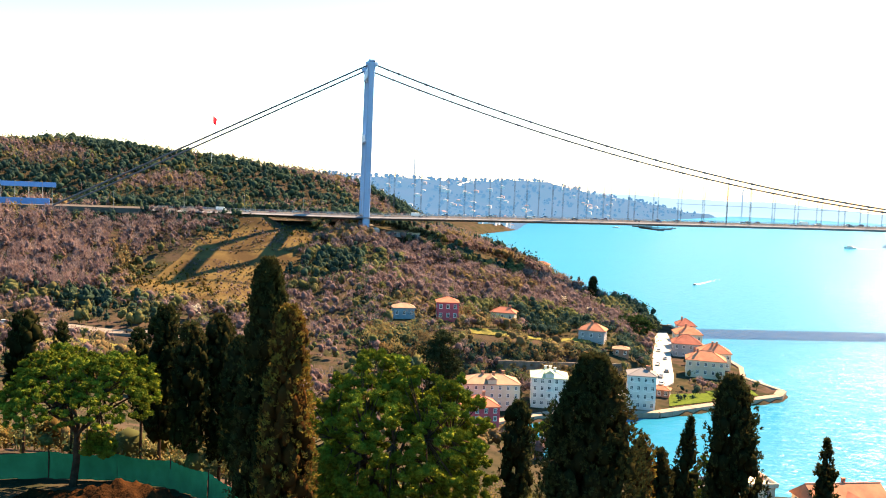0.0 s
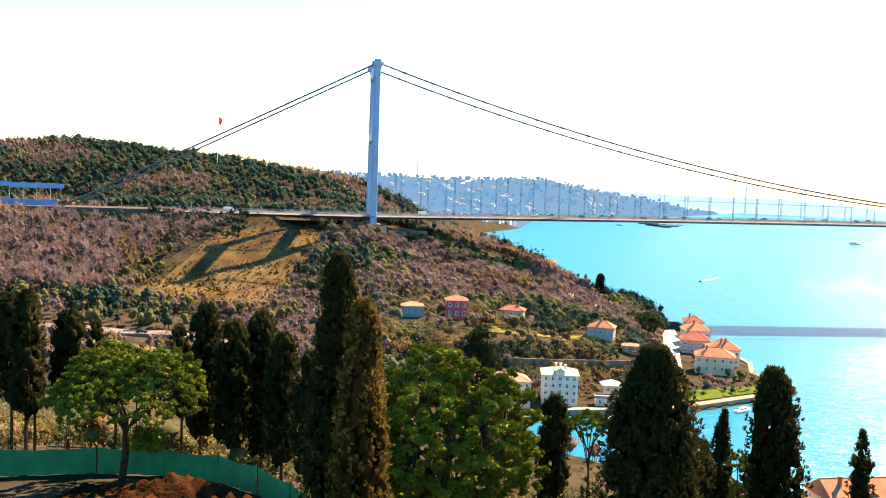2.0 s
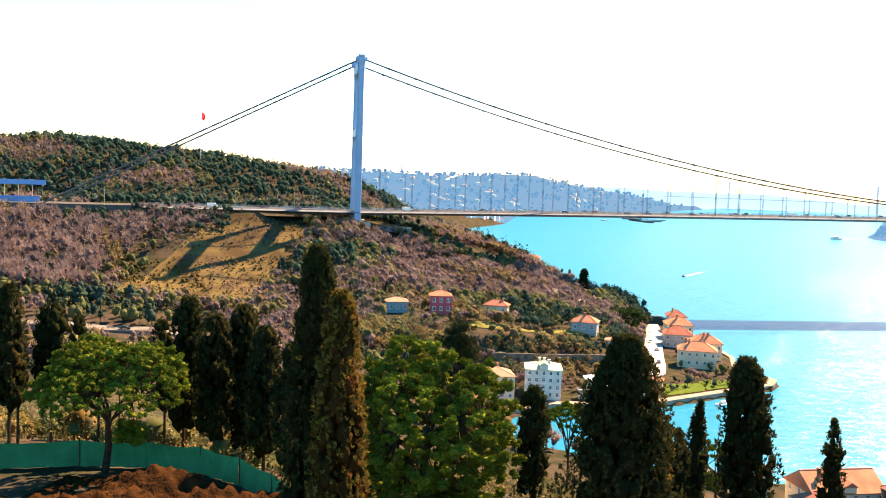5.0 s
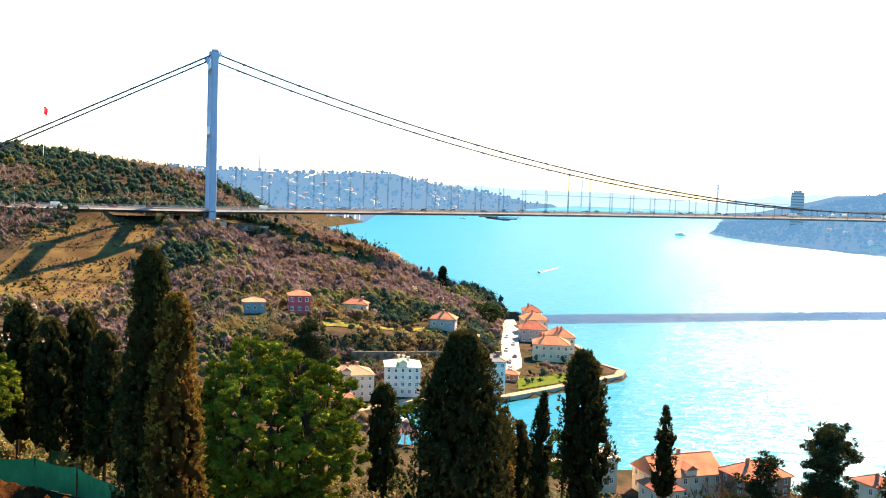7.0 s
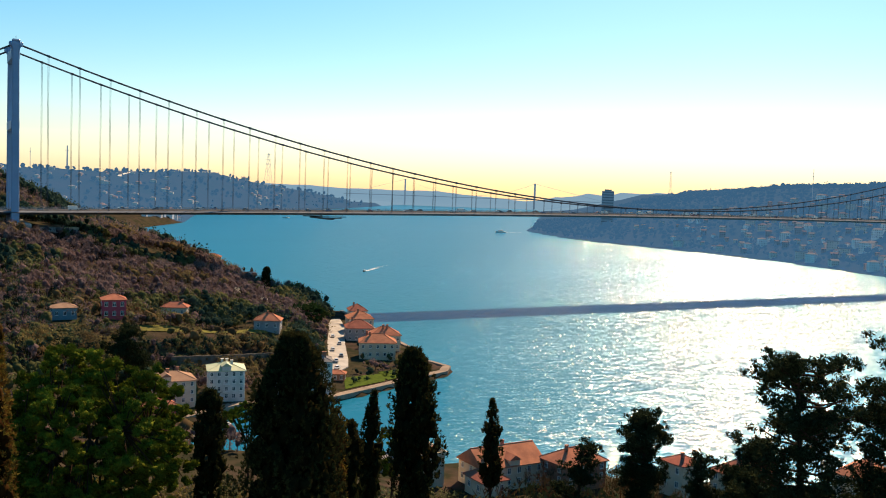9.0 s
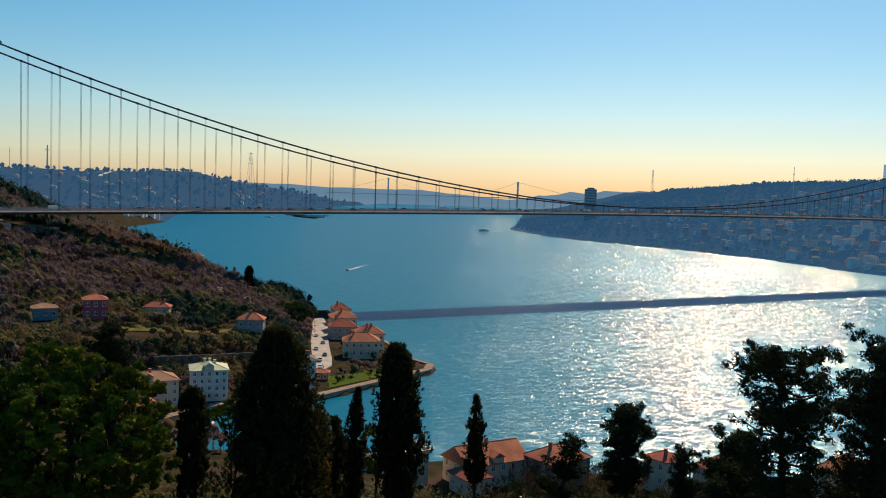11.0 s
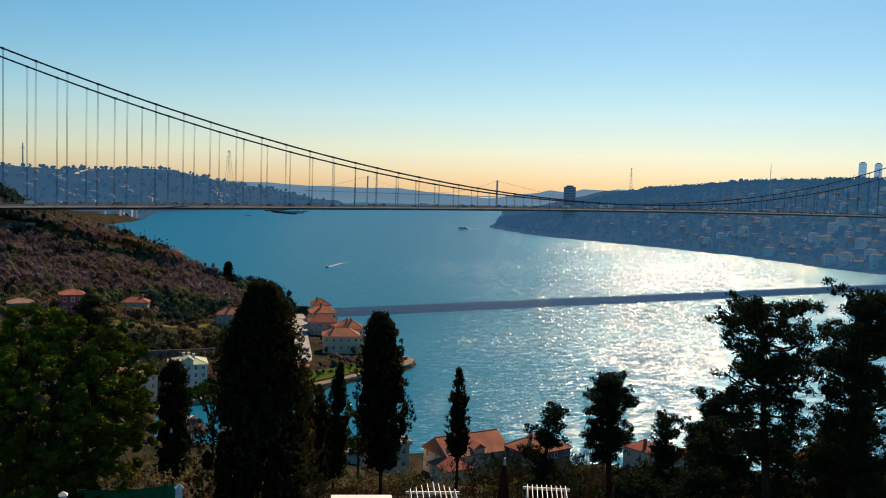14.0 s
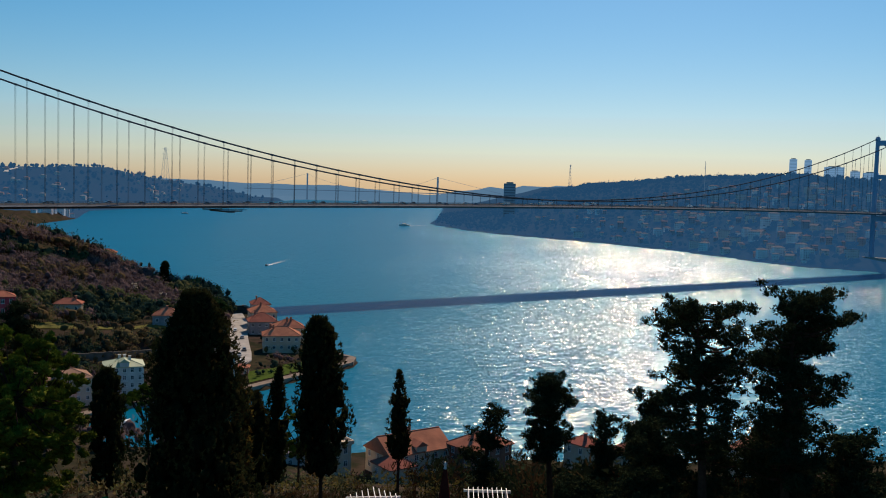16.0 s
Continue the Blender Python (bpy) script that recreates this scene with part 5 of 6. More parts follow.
def street_lamp(x, y, z, h, turn, label):
    e = base("street_lamp", pose(x, y, z, 0, 0, turn), label, "lamp", "street lamps")
    part("pole", tube((0, 0, -0.5), (0, 0, h), 0.12, 0.07), M["pylon"], e)
    part("arm", tube((0, 0, h - 0.1), (1.8, 0, h + 0.3), 0.05), M["pylon"], e)
    part("lamp_head", box(1.4, 2.3, -0.15, 0.15, h + 0.22, h + 0.36, 0.03), M["pylon"], e)


for i, s in enumerate(range(-420, -130, 34)):
    x, y = bridge_point(s, -17.2)
    street_lamp(x, y, max(road_height(s), ground_at(*bridge_point(s)) + 0.3), 10, BRIDGE_TURN + 90, "tall grey motorway lamp")


# ---- flag on the hill ----
def flag():
    x, y = -207, 826
    z = ground_at(x, y)
    e = base("flagpole", pose(x, y, z), "tall pole with a red flag on the wooded hill", "flag")
    top = 137 - z
    part("pole", tube((0, 0, -1), (0, 0, top), 0.3, 0.15), M["white_paint"], e)
    n = 14
    u, v = np.meshgrid(np.linspace(0, 1, n), np.linspace(0, 1, n))
    x = 0.2 + 3.4 * u * (1 - 0.35 * v)
    y = 0.9 * np.sin(u * 7 + v * 2)
    z = top - 0.4 - 6.2 * v - 2.4 * u * u
    i = np.arange(n * n).reshape(n, n)
    f = np.stack([i[:-1, :-1], i[:-1, 1:], i[1:, 1:], i[1:, :-1]], -1).reshape(-1, 4)
    piece("flag_cloth", mesh_of("flag_cloth", np.stack([x, y, z], -1).reshape(-1, 3), f), M["flag_red"], e)


flag()


# ---- boats ----
def boat(x, y, turn, L, label, wake=0.0, cabin=True, category="boat", hull="white_paint"):
    e = base("motorboat", pose(x, y, 0, 0, 0, turn), label, category)
    bm = bmesh.new()
    W = L * 0.28
    secs = []
    for k in (-0.5, -0.3, 0.0, 0.25, 0.42, 0.5):
        w = W / 2 * np.interp(k, [-0.5, 0, 0.3, 0.5], [0.9, 1, 0.7, 0.03])
        sh = L * (0.1 + 0.05 * max(k, 0) * 2)
        secs.append([bm.verts.new((k * L, w, sh)), bm.verts.new((k * L, w * 0.75, -0.2)), bm.verts.new((k * L, 0, -0.5)), bm.verts.new((k * L, -w * 0.75, -0.2)), bm.verts.new((k * L, -w, sh))])
    for a, b in zip(secs[:-1], secs[1:]):
        for k in range(4):
            bm.faces.new((a[k], a[k + 1], b[k + 1], b[k]))
        bm.faces.new((a[4], a[0], b[0], b[4]))
    bm.faces.new(secs[0])
    bm.faces.new(secs[-1])
    bmesh.ops.recalc_face_normals(bm, faces=bm.faces)
    part("hull", bm, M[hull], e)
    if cabin:
        c = part("cabin", box(-L * 0.22, L * 0.16, -W * 0.3, W * 0.3, L * 0.1, L * 0.2, 0.1), M["white_paint"], e)
        part("window_band", box(-L * 0.2, L * 0.17, -W * 0.31, W * 0.31, L * 0.145, L * 0.18), M["glass"], c)
        part("mast", tube((-L * 0.05, 0, L * 0.2), (-L * 0.05, 0, L * 0.34), 0.05), M["pylon"], e)
    if wake:
        n = 34
        u, v = np.meshgrid(np.linspace(0, 1, n), np.linspace(-1, 1, 7))
        px = -L * 0.4 - u * wake
        py = v * (W * 0.5 + u * wake * 0.025) * (1 + 0.25 * np.sin(u * 40 + v * 3))
        pz = 0.12 + 0.12 * np.sin(u * 55 + v * 5) * (1 - u) + 0.05
        i = np.arange(n * 7).reshape(7, n)
        f = np.stack([i[:-1, :-1], i[:-1, 1:], i[1:, 1:], i[1:, :-1]], -1).reshape(-1, 4)
        keep = rng_boat.random(len(f)) < np.repeat((np.linspace(0.9, 0.06, n - 1) ** 1.5)[None], 6, 0).ravel()
        w = piece("wake", mesh_of("wake", np.stack([px, py, pz], -1).reshape(-1, 3), f[keep]), M["foam"], None)
        w.matrix_basis = pose(x, y, 0, 0, 0, turn)
        tagged(w, "white foam wake trailing behind a boat", "wake", kind="stuff")


rng_boat = np.random.default_rng(3)
M["foam"] = mat("foam", (0.75, 0.78, 0.78), 0.7, second=(0.5, 0.58, 0.6), scale=0.5)
boat(243, 883, 238, 8, "small dark-hulled motorboat with a foaming wake", wake=90, hull="car_black")
boat(759, 1725, 200, 26, "white ferry boat crossing the strait", wake=60)
boat(116, 356, 35, 9, "white motor yacht moored at the quay")
boat(62, 336, 10, 6, "small white boat moored in the bay")
boat(40, 318, 60, 7, "small white boat moored in the bay")
boat(27, 305, 80, 6, "white dinghy moored at the head of the bay", cabin=False)
boat(420, 2250, 170, 18, "distant white boat on the strait")


# ---- garden ----
def netting():
    pts = [(-47, 61.5), (-40, 63.0), (-33.5, 65.0), (-27, 66.5), (-22, 66.3), (-17.5, 63.8), (-14.2, 61.0), (-11.5, 58.0), (-9.0, 54.5), (-6, 52), (-0.5, 51.8), (5.0, 54.0)]
    e = base("net_fence", pose(0, 0, 0), "green debris netting strung along slim dark posts", "fence")
    for i, ((ax, ay), (bx, by)) in enumerate(zip(pts[:-1], pts[1:])):
        za, zb = ground_at(ax, ay), ground_at(bx, by)
        n, m = 26, 9
        u, v = np.meshgrid(np.linspace(0, 1, n), np.linspace(0, 1, m))
        d = Vector((bx - ax, by - ay)).normalized()
        fold = 0.09 * np.sin(u * 19 + i) * (1 - v) + 0.05 * np.sin(u * 43 + v * 3 + i * 2) + 0.12 * np.sin(v * 3.1) * np.sin(u * 3.14)
        x = ax + (bx - ax) * u - d.y * fold
        y = ay + (by - ay) * u + d.x * fold
        z = za + (zb - za) * u + 0.05 + 1.95 * v - 0.16 * np.sin(u * math.pi) * v
        idx = np.arange(n * m).reshape(m, n)
        f = np.stack([idx[:-1, :-1], idx[:-1, 1:], idx[1:, 1:], idx[1:, :-1]], -1).reshape(-1, 4)
        part_ob = piece("net", mesh_of("net", np.stack([x, y, z], -1).reshape(-1, 3), f), M["net"], e)
        part("post", tube((ax, ay, za - 0.4), (ax, ay, za + 2.15), 0.05), M["bark"], e)


netting()


def heap(x0, x1, y0, y1, high, seed, label):
    n = 70
    u, v = np.meshgrid(np.linspace(0, 1, n), np.linspace(0, 1, n))
    x, y = x0 + (x1 - x0) * u, y0 + (y1 - y0) * v
    rim = np.clip(np.minimum(np.minimum(u, 1 - u), np.minimum(v, 1 - v)) * 5, 0, 1) ** 0.7
    r = np.random.default_rng(seed)
    q = 0.5 + 0.3 * np.sin(x * 0.7 + seed) + 0.25 * np.sin(y * 0.9 + x * 0.4) + 0.16 * np.sin(x * 2.3 - y * 1.9) + 0.1 * np.sin(x * 4.1 + y * 3.3) + 0.07 * r.normal(size=x.shape)
    z = land(x, y) - 0.15 + rim * np.clip(q, 0.05, 2) * high
    i = np.arange(n * n).reshape(n, n)
    f = np.stack([i[:-1, :-1], i[:-1, 1:], i[1:, 1:], i[1:, :-1]], -1).reshape(-1, 4)
    me = mesh_of("earth_mound", np.stack([x, y, z], -1).reshape(-1, 3), f)
    me.materials.append(M["soil"])
    tagged(new("earth_mound", me), label, "soil")


heap(-27, -7, 44, 62, 1.5, 2, "heap of freshly dug brown soil")
heap(-50, -26, 44, 60, 0.5, 5, "spread of turned reddish soil")
CLEAR += [(-24, 55, 14), (105, 233, 13), (97, 224, 9), (124, 226, 10), (84, 238, 8)]


def pergola(x, y, turn, w, label, high=2.5, fan=False):
    z = ground_at(x, y)
    e = base("pergola", pose(x, y, z, 0, 0, turn), label, "pergola", "white pergolas")
    for px in (-w / 2, w / 2):
        for py in (-1.2, 1.2):
            part("post", box(px - 0.07, px + 0.07, py - 0.07, py + 0.07, -0.5, high), M["white_paint"], e)
    for py in (-1.2, 1.2):
        part("beam", box(-w / 2 - 0.3, w / 2 + 0.3, py - 0.05, py + 0.05, high, high + 0.16), M["white_paint"], e)
    n = 9
    for i in range(n):
        px = -w / 2 + w * i / (n - 1)
        lift = 0.45 * (1 - abs(2 * i / (n - 1) - 1)) if fan else 0.0
        part("slat", box(px - 0.02, px + 0.02, -1.3, 1.3, high + 0.16 + lift, high + 0.3 + lift), M["white_paint"], e)


pergola(20.0, 50.5, -18, 2.8, "white timber pergola with a raised slatted top", 2.0, True)
pergola(26.8, 48.5, -27, 2.4, "white timber pergola with flat slats", 1.95)


def parasol(x, y, high, label):
    """A garden parasol, folded and tied."""
    e = base("parasol", pose(x, y, ground_at(x, y)), label, "parasol")
    part("pole", tube((0, 0, -0.3), (0, 0, high), 0.03), M["pylon"], e)
    bm = bmesh.new()
    for z0, z1, r0, r1 in ((high * 0.2, high * 0.42, 0.5, 0.4), (high * 0.42, high * 0.47, 0.4, 0.44), (high * 0.47, high * 0.93, 0.44, 0.1)):
        add_tube(bm, (0, 0, z0), (0, 0, z1), r0, r1, 9)
    part("canopy", bm, M["maroon_cloth"], e, "dark red folded cloth")
    part("cap", tube((0, 0, high * 0.92), (0, 0, high + 0.05), 0.09, 0.05), M["white_paint"], e)
    part("base", box(-0.3, 0.3, -0.3, 0.3, -0.2, 0.12, 0.03), M["stone_wall"], e)


parasol(22.3, 45.6, max(66.3 - ground_at(22.3, 45.6), 2.2), "folded dark red garden parasol with a white cap")


def garden_post(x, y, top):
    z = ground_at(x, y)
    e = base("garden_post", pose(x, y, z), "white painted garden post with a cap", "post", "white garden posts")
    part("shaft", box(-0.14, 0.14, -0.14, 0.14, -0.4, top - z - 0.12, 0.02), M["white_paint"], e)
    bm = bmesh.new()
    bmesh.ops.create_cone(bm, cap_ends=True, segments=4, radius1=0.27, radius2=0.05, depth=0.14, matrix=Matrix.Translation((0, 0, top - z - 0.05)) @ pose(0, 0, 0, 0, 0, 45))
    part("cap", bm, M["white_paint"], e)


garden_post(3.5, 40.0, 68.3)
garden_post(-1.2, 41.0, 68.1)


def garden_table(x, y, turn, length, top):
    z = ground_at(x, y)
    h = top - z
    e = base("garden_table", pose(x, y, z, 0, 0, turn), "long pale timber table on the lawn edge", "table")
    part("tabletop", box(-length / 2, length / 2, -0.45, 0.45, h - 0.08, h, 0.02), M["white_paint"], e)
    for sx in (-1, 1):
        for sy in (-1, 1):
            part("leg", box(sx * (length / 2 - 0.15) - 0.05, sx * (length / 2 - 0.15) + 0.05, sy * 0.35 - 0.05, sy * 0.35 + 0.05, -0.2, h - 0.08), M["white_paint"], e)


garden_table(11.4, 38.4, -17, 2.8, 67.45)


# ---- the far shore ----
def far_tower(x, y, w, d, h, turn, label, material, z=None, storeys=14):
    z = ground_at(x, y) if z is None else z
    e = base("tower_block", pose(x, y, z, 0, 0, turn), label, "building")
    part("wall", box(-w / 2, w / 2, -d / 2, d / 2, -6, h, 0.2), M[material], e)
    part("roof", box(-w * 0.3, w * 0.3, -d * 0.3, d * 0.3, h, h + 3), M["concrete"], e)
    for k in range(storeys):
        zc = h * (k + 0.5) / storeys
        part("window_band", box(-w / 2 + 1, w / 2 - 1, -d / 2 - 0.15, -d / 2 + 0.2, zc - h / storeys * 0.2, zc + h / storeys * 0.2), M["far_glass" if material == "far_block" else "far_pane"], e)


TEMPLATES = []
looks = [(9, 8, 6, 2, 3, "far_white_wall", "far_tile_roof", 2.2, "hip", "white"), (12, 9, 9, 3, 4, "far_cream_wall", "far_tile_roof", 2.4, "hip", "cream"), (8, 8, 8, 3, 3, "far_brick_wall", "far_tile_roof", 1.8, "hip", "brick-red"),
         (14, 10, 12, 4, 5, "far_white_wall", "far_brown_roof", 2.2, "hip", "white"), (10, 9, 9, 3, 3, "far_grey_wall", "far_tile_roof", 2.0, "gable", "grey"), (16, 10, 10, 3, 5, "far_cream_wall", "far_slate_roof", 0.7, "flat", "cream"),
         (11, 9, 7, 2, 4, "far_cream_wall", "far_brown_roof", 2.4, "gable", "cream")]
ROOFS = {"far_tile_roof": "a red tiled roof", "far_brown_roof": "a brown roof", "far_slate_roof": "a flat grey roof"}
er = random.Random(12)
spots = []
tries = 0
while len(spots) < 240 and tries < 9000:
    tries += 1
    az, r = radians(er.uniform(31.5, 53)), er.uniform(1080, 1750)
    x, y = r * math.sin(az), r * math.cos(az)
    f = float(shore_distance(EUROPE, np.array([x]), np.array([y]))[0])
    if not 14 < f < 330 or er.random() > np.interp(math.degrees(az), [31, 36, 40, 53], [0.1, 0.45, 1, 1]) * np.interp(f, [14, 30, 60, 200, 330], [1, 0.6, 1, 0.8, 0.25]):
        continue
    if any((x - a) ** 2 + (y - b) ** 2 < 190 for a, b in spots):
        continue
    if abs((y - BRIDGE_AT[1]) * math.cos(radians(BRIDGE_TURN)) - (x - BRIDGE_AT[0]) * math.sin(radians(BRIDGE_TURN))) < 30:
        continue
    spots.append((x, y))
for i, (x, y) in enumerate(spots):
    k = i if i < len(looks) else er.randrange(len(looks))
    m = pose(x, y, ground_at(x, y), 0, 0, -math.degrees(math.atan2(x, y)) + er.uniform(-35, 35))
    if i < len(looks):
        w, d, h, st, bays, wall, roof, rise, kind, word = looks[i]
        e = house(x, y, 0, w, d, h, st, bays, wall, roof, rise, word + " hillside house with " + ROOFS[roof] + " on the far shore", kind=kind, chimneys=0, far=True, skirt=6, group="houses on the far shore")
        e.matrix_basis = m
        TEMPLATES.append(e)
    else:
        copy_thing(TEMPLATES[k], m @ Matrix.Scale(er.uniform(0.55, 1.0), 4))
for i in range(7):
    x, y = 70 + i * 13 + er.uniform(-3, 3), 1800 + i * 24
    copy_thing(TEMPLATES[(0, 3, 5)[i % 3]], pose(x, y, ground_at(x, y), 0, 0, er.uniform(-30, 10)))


def hill_town(label, spots, material, roof):
    """Small far houses in one object: walls under hipped roofs."""
    wv, wf, rv, rf = [], [], [], []
    for x, y, w, d, h, a in spots:
        c, q = math.cos(a), math.sin(a)
        z = ground_at(x, y)
        ring = [(x + c * u * w - q * v * d, y + q * u * w + c * v * d) for u, v in ((-0.5, -0.5), (0.5, -0.5), (0.5, 0.5), (-0.5, 0.5))]
        k = len(wv)
        wv += [(px, py, z - 5) for px, py in ring] + [(px, py, z + h) for px, py in ring]
        wf += [(k + i, k + (i + 1) % 4, k + 4 + (i + 1) % 4, k + 4 + i) for i in range(4)]
        k = len(rv)
        rv += [(px, py, z + h) for px, py in ring] + [(x, y, z + h + 2.4)]
        rf += [(k + i, k + (i + 1) % 4, k + 4) for i in range(4)]
    e = tagged(new("hill_town"), label, "houses", kind="stuff")
    piece("walls", mesh_of("walls", wv, wf), M[material], e)
    piece("roofs", mesh_of("roofs", rv, rf), M[roof], e)


town = {0: [], 1: []}
while sum(map(len, town.values())) < 260:
    x, y = er.uniform(-700, 800), er.uniform(2100, 3150)
    cluster = math.sin(x * 0.013 + 1) + math.sin(y * 0.011 + x * 0.004)
    if float(shore_distance(ASIA, np.array([x]), np.array([y]))[0]) < 25 or er.random() > 0.5 + 0.4 * cluster:
        continue
    town[er.random() < 0.4].append((x, y, er.uniform(6, 15), er.uniform(6, 11), er.uniform(3, 6.5), er.uniform(-0.6, 0.6)))
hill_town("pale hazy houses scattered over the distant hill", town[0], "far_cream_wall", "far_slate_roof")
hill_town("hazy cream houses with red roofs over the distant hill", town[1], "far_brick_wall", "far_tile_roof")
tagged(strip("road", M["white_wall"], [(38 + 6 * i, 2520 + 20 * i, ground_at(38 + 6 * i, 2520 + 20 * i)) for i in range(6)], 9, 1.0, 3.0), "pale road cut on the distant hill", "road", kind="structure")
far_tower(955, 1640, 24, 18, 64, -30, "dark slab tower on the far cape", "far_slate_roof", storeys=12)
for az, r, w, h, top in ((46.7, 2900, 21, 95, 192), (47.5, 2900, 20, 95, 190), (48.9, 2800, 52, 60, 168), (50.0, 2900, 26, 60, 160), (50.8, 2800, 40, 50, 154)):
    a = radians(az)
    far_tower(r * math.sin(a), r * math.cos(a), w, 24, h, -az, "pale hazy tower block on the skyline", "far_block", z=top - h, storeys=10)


def lattice(x, y, z, h, w, label, arms=True, material="far_steel", thin=1.0):
    e = base("pylon", pose(x, y, z, 0, 0, 20), label, "pylon")
    bm = bmesh.new()
    n = 7
    for i in range(n):
        k0, k1 = i / n, (i + 1) / n
        w0, w1 = w / 2 * (1 - k0 * 0.85), w / 2 * (1 - k1 * 0.85)
        for sx, sy in ((-1, -1), (1, -1), (1, 1), (-1, 1)):
            add_tube(bm, (sx * w0, sy * w0, h * k0), (sx * w1, sy * w1, h * k1), 0.35 * thin, sides=4)
            add_tube(bm, (sx * w0, sy * w0, h * k0), (-sy * w1, sx * w1, h * k1), 0.2 * thin, sides=4)
    part("frame", bm, M[material], e)
    if arms:
        for k in (0.72, 0.84, 0.96):
            part("arm", box(-w * 0.45, w * 0.45, -0.4, 0.4, h * k, h * k + 0.8), M[material], e)


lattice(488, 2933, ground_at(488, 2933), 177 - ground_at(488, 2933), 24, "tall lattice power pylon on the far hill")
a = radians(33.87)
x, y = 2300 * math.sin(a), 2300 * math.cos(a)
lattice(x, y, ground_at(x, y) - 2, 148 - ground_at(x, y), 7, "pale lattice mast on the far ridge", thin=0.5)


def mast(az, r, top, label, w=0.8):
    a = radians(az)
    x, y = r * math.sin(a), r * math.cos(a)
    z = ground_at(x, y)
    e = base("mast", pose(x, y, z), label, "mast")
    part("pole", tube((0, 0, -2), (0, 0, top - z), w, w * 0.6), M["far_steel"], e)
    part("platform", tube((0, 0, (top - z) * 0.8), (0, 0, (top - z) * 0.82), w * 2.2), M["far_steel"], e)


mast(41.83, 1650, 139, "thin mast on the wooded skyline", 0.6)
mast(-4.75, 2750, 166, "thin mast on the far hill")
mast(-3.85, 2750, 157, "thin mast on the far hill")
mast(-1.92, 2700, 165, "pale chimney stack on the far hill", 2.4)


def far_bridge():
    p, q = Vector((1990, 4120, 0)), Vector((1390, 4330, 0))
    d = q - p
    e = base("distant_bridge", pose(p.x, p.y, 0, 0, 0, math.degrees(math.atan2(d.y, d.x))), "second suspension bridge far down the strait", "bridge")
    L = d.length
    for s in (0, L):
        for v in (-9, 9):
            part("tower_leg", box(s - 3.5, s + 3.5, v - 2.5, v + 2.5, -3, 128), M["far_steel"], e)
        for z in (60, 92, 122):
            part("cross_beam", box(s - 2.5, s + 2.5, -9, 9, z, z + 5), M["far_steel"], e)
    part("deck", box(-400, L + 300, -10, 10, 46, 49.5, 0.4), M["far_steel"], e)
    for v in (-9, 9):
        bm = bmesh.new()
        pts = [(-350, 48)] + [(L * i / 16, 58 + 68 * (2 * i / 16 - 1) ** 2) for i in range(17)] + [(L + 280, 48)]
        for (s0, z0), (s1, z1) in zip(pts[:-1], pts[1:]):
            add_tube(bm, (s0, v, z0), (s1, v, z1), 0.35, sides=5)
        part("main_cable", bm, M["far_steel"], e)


far_bridge()


# ---- garden trees ----
DARK = "tall dark green cypress with a dense narrow crown"
BROWN = "tall cypress with rusty brown-green sunlit foliage"
cypress(11, -6.7, 40.0, 80.7, 3.2, 1.2, "tallest dark cypress above the garden", turn=20, shape=TAPER)
cypress(12, -5.4, 38.2, 79.0, 3.0, 0.8, BROWN, "cypress_brown_lit", 80, shape=TAPER)
cypress(13, 7.35, 42.0, 76.9, 6.0, 0.4, "broad dark green cypress beside a stone pine", turn=140, shape=BROAD)
cypress(14, 19.8, 60.0, 72.7, 3.9, 2.6, "dark cypress with a bare lower trunk", shape=BLUNT)
cypress(15, 21.2, 77.0, 65.9, 2.4, 2.0, DARK, shape=FLAME)
cypress(16, 29.7, 69.0, 66.5, 1.9, 3.6, "small pointed cypress on a thin trunk", shape=FLAME)
cypress(17, 7.2, 75.0, 67.0, 2.6, 1.5, DARK)
for i, (x, y, top, w, clear) in enumerate([(-31.9, 66, 75.3, 2.3, 5.0), (-34.8, 70, 74.4, 2.2, 5.0), (-31.3, 72, 73.1, 2.6, 5.2), (-32.6, 69, 70.8, 1.5, 4.5), (-40.6, 68, 73.0, 2.3, 5.0), (-37.8, 95, 68.5, 1.9, 2.0),
                                       (-21.4, 74, 73.7, 2.9, 4.6), (-23.5, 76, 71.4, 1.7, 4.6), (-18.0, 70, 73.0, 2.9, 3.8), (-16.1, 72, 73.4, 2.9, 3.2), (-13.8, 68, 72.4, 2.6, 2.6), (-11.3, 64, 72.0, 2.4, 2.4), (-27.6, 72, 69.0, 2.2, 5.2)]):
    cypress(30 + i, x, y, top, w * 1.05, clear * (0.72 if x > -22 else 0.9), "dark cypress on a bare trunk by the green netting", turn=37 * i)
cypress(50, 13.4, 58.0, 69.2, 1.7, 1.5, BROWN, "cypress_brown_lit")
cypress(51, 15.2, 60.0, 67.8, 1.6, 1.2, DARK)
ragged_conifer(0.6, 75, 73.1, 3.4, 5, "dark ragged conifer rising behind a stone pine", 0.3, 26, density=130)

zl = ground_at(-24.4, 64)
pine("pine_tree", -24.4, 64, zl, ((0.5, 0, 4.9), (5.4, 5.0, 4.2)), 540, 0.46, (0.3, 0.1, 4.6), "umbrella-shaped stone pine with a reddish trunk in turned soil", seed=4, r0=0.3,
     extra=[((1.2 + 0.5 * (k % 4), -0.5 + 0.3 * (k % 3), 2.5 + 0.28 * (k % 5)), 0.55) for k in range(16)])
zb = ground_at(-2.0, 53)
pine("pine_tree", -2.0, 53, zb, ((0.0, 0, 6.2), (5.5, 4.8, 5.5)), 540, 0.55, (0.2, 0.1, 6.0), "big round stone pine with bright green needles", seed=9, r0=0.34, solid=0.3, open_under=False)
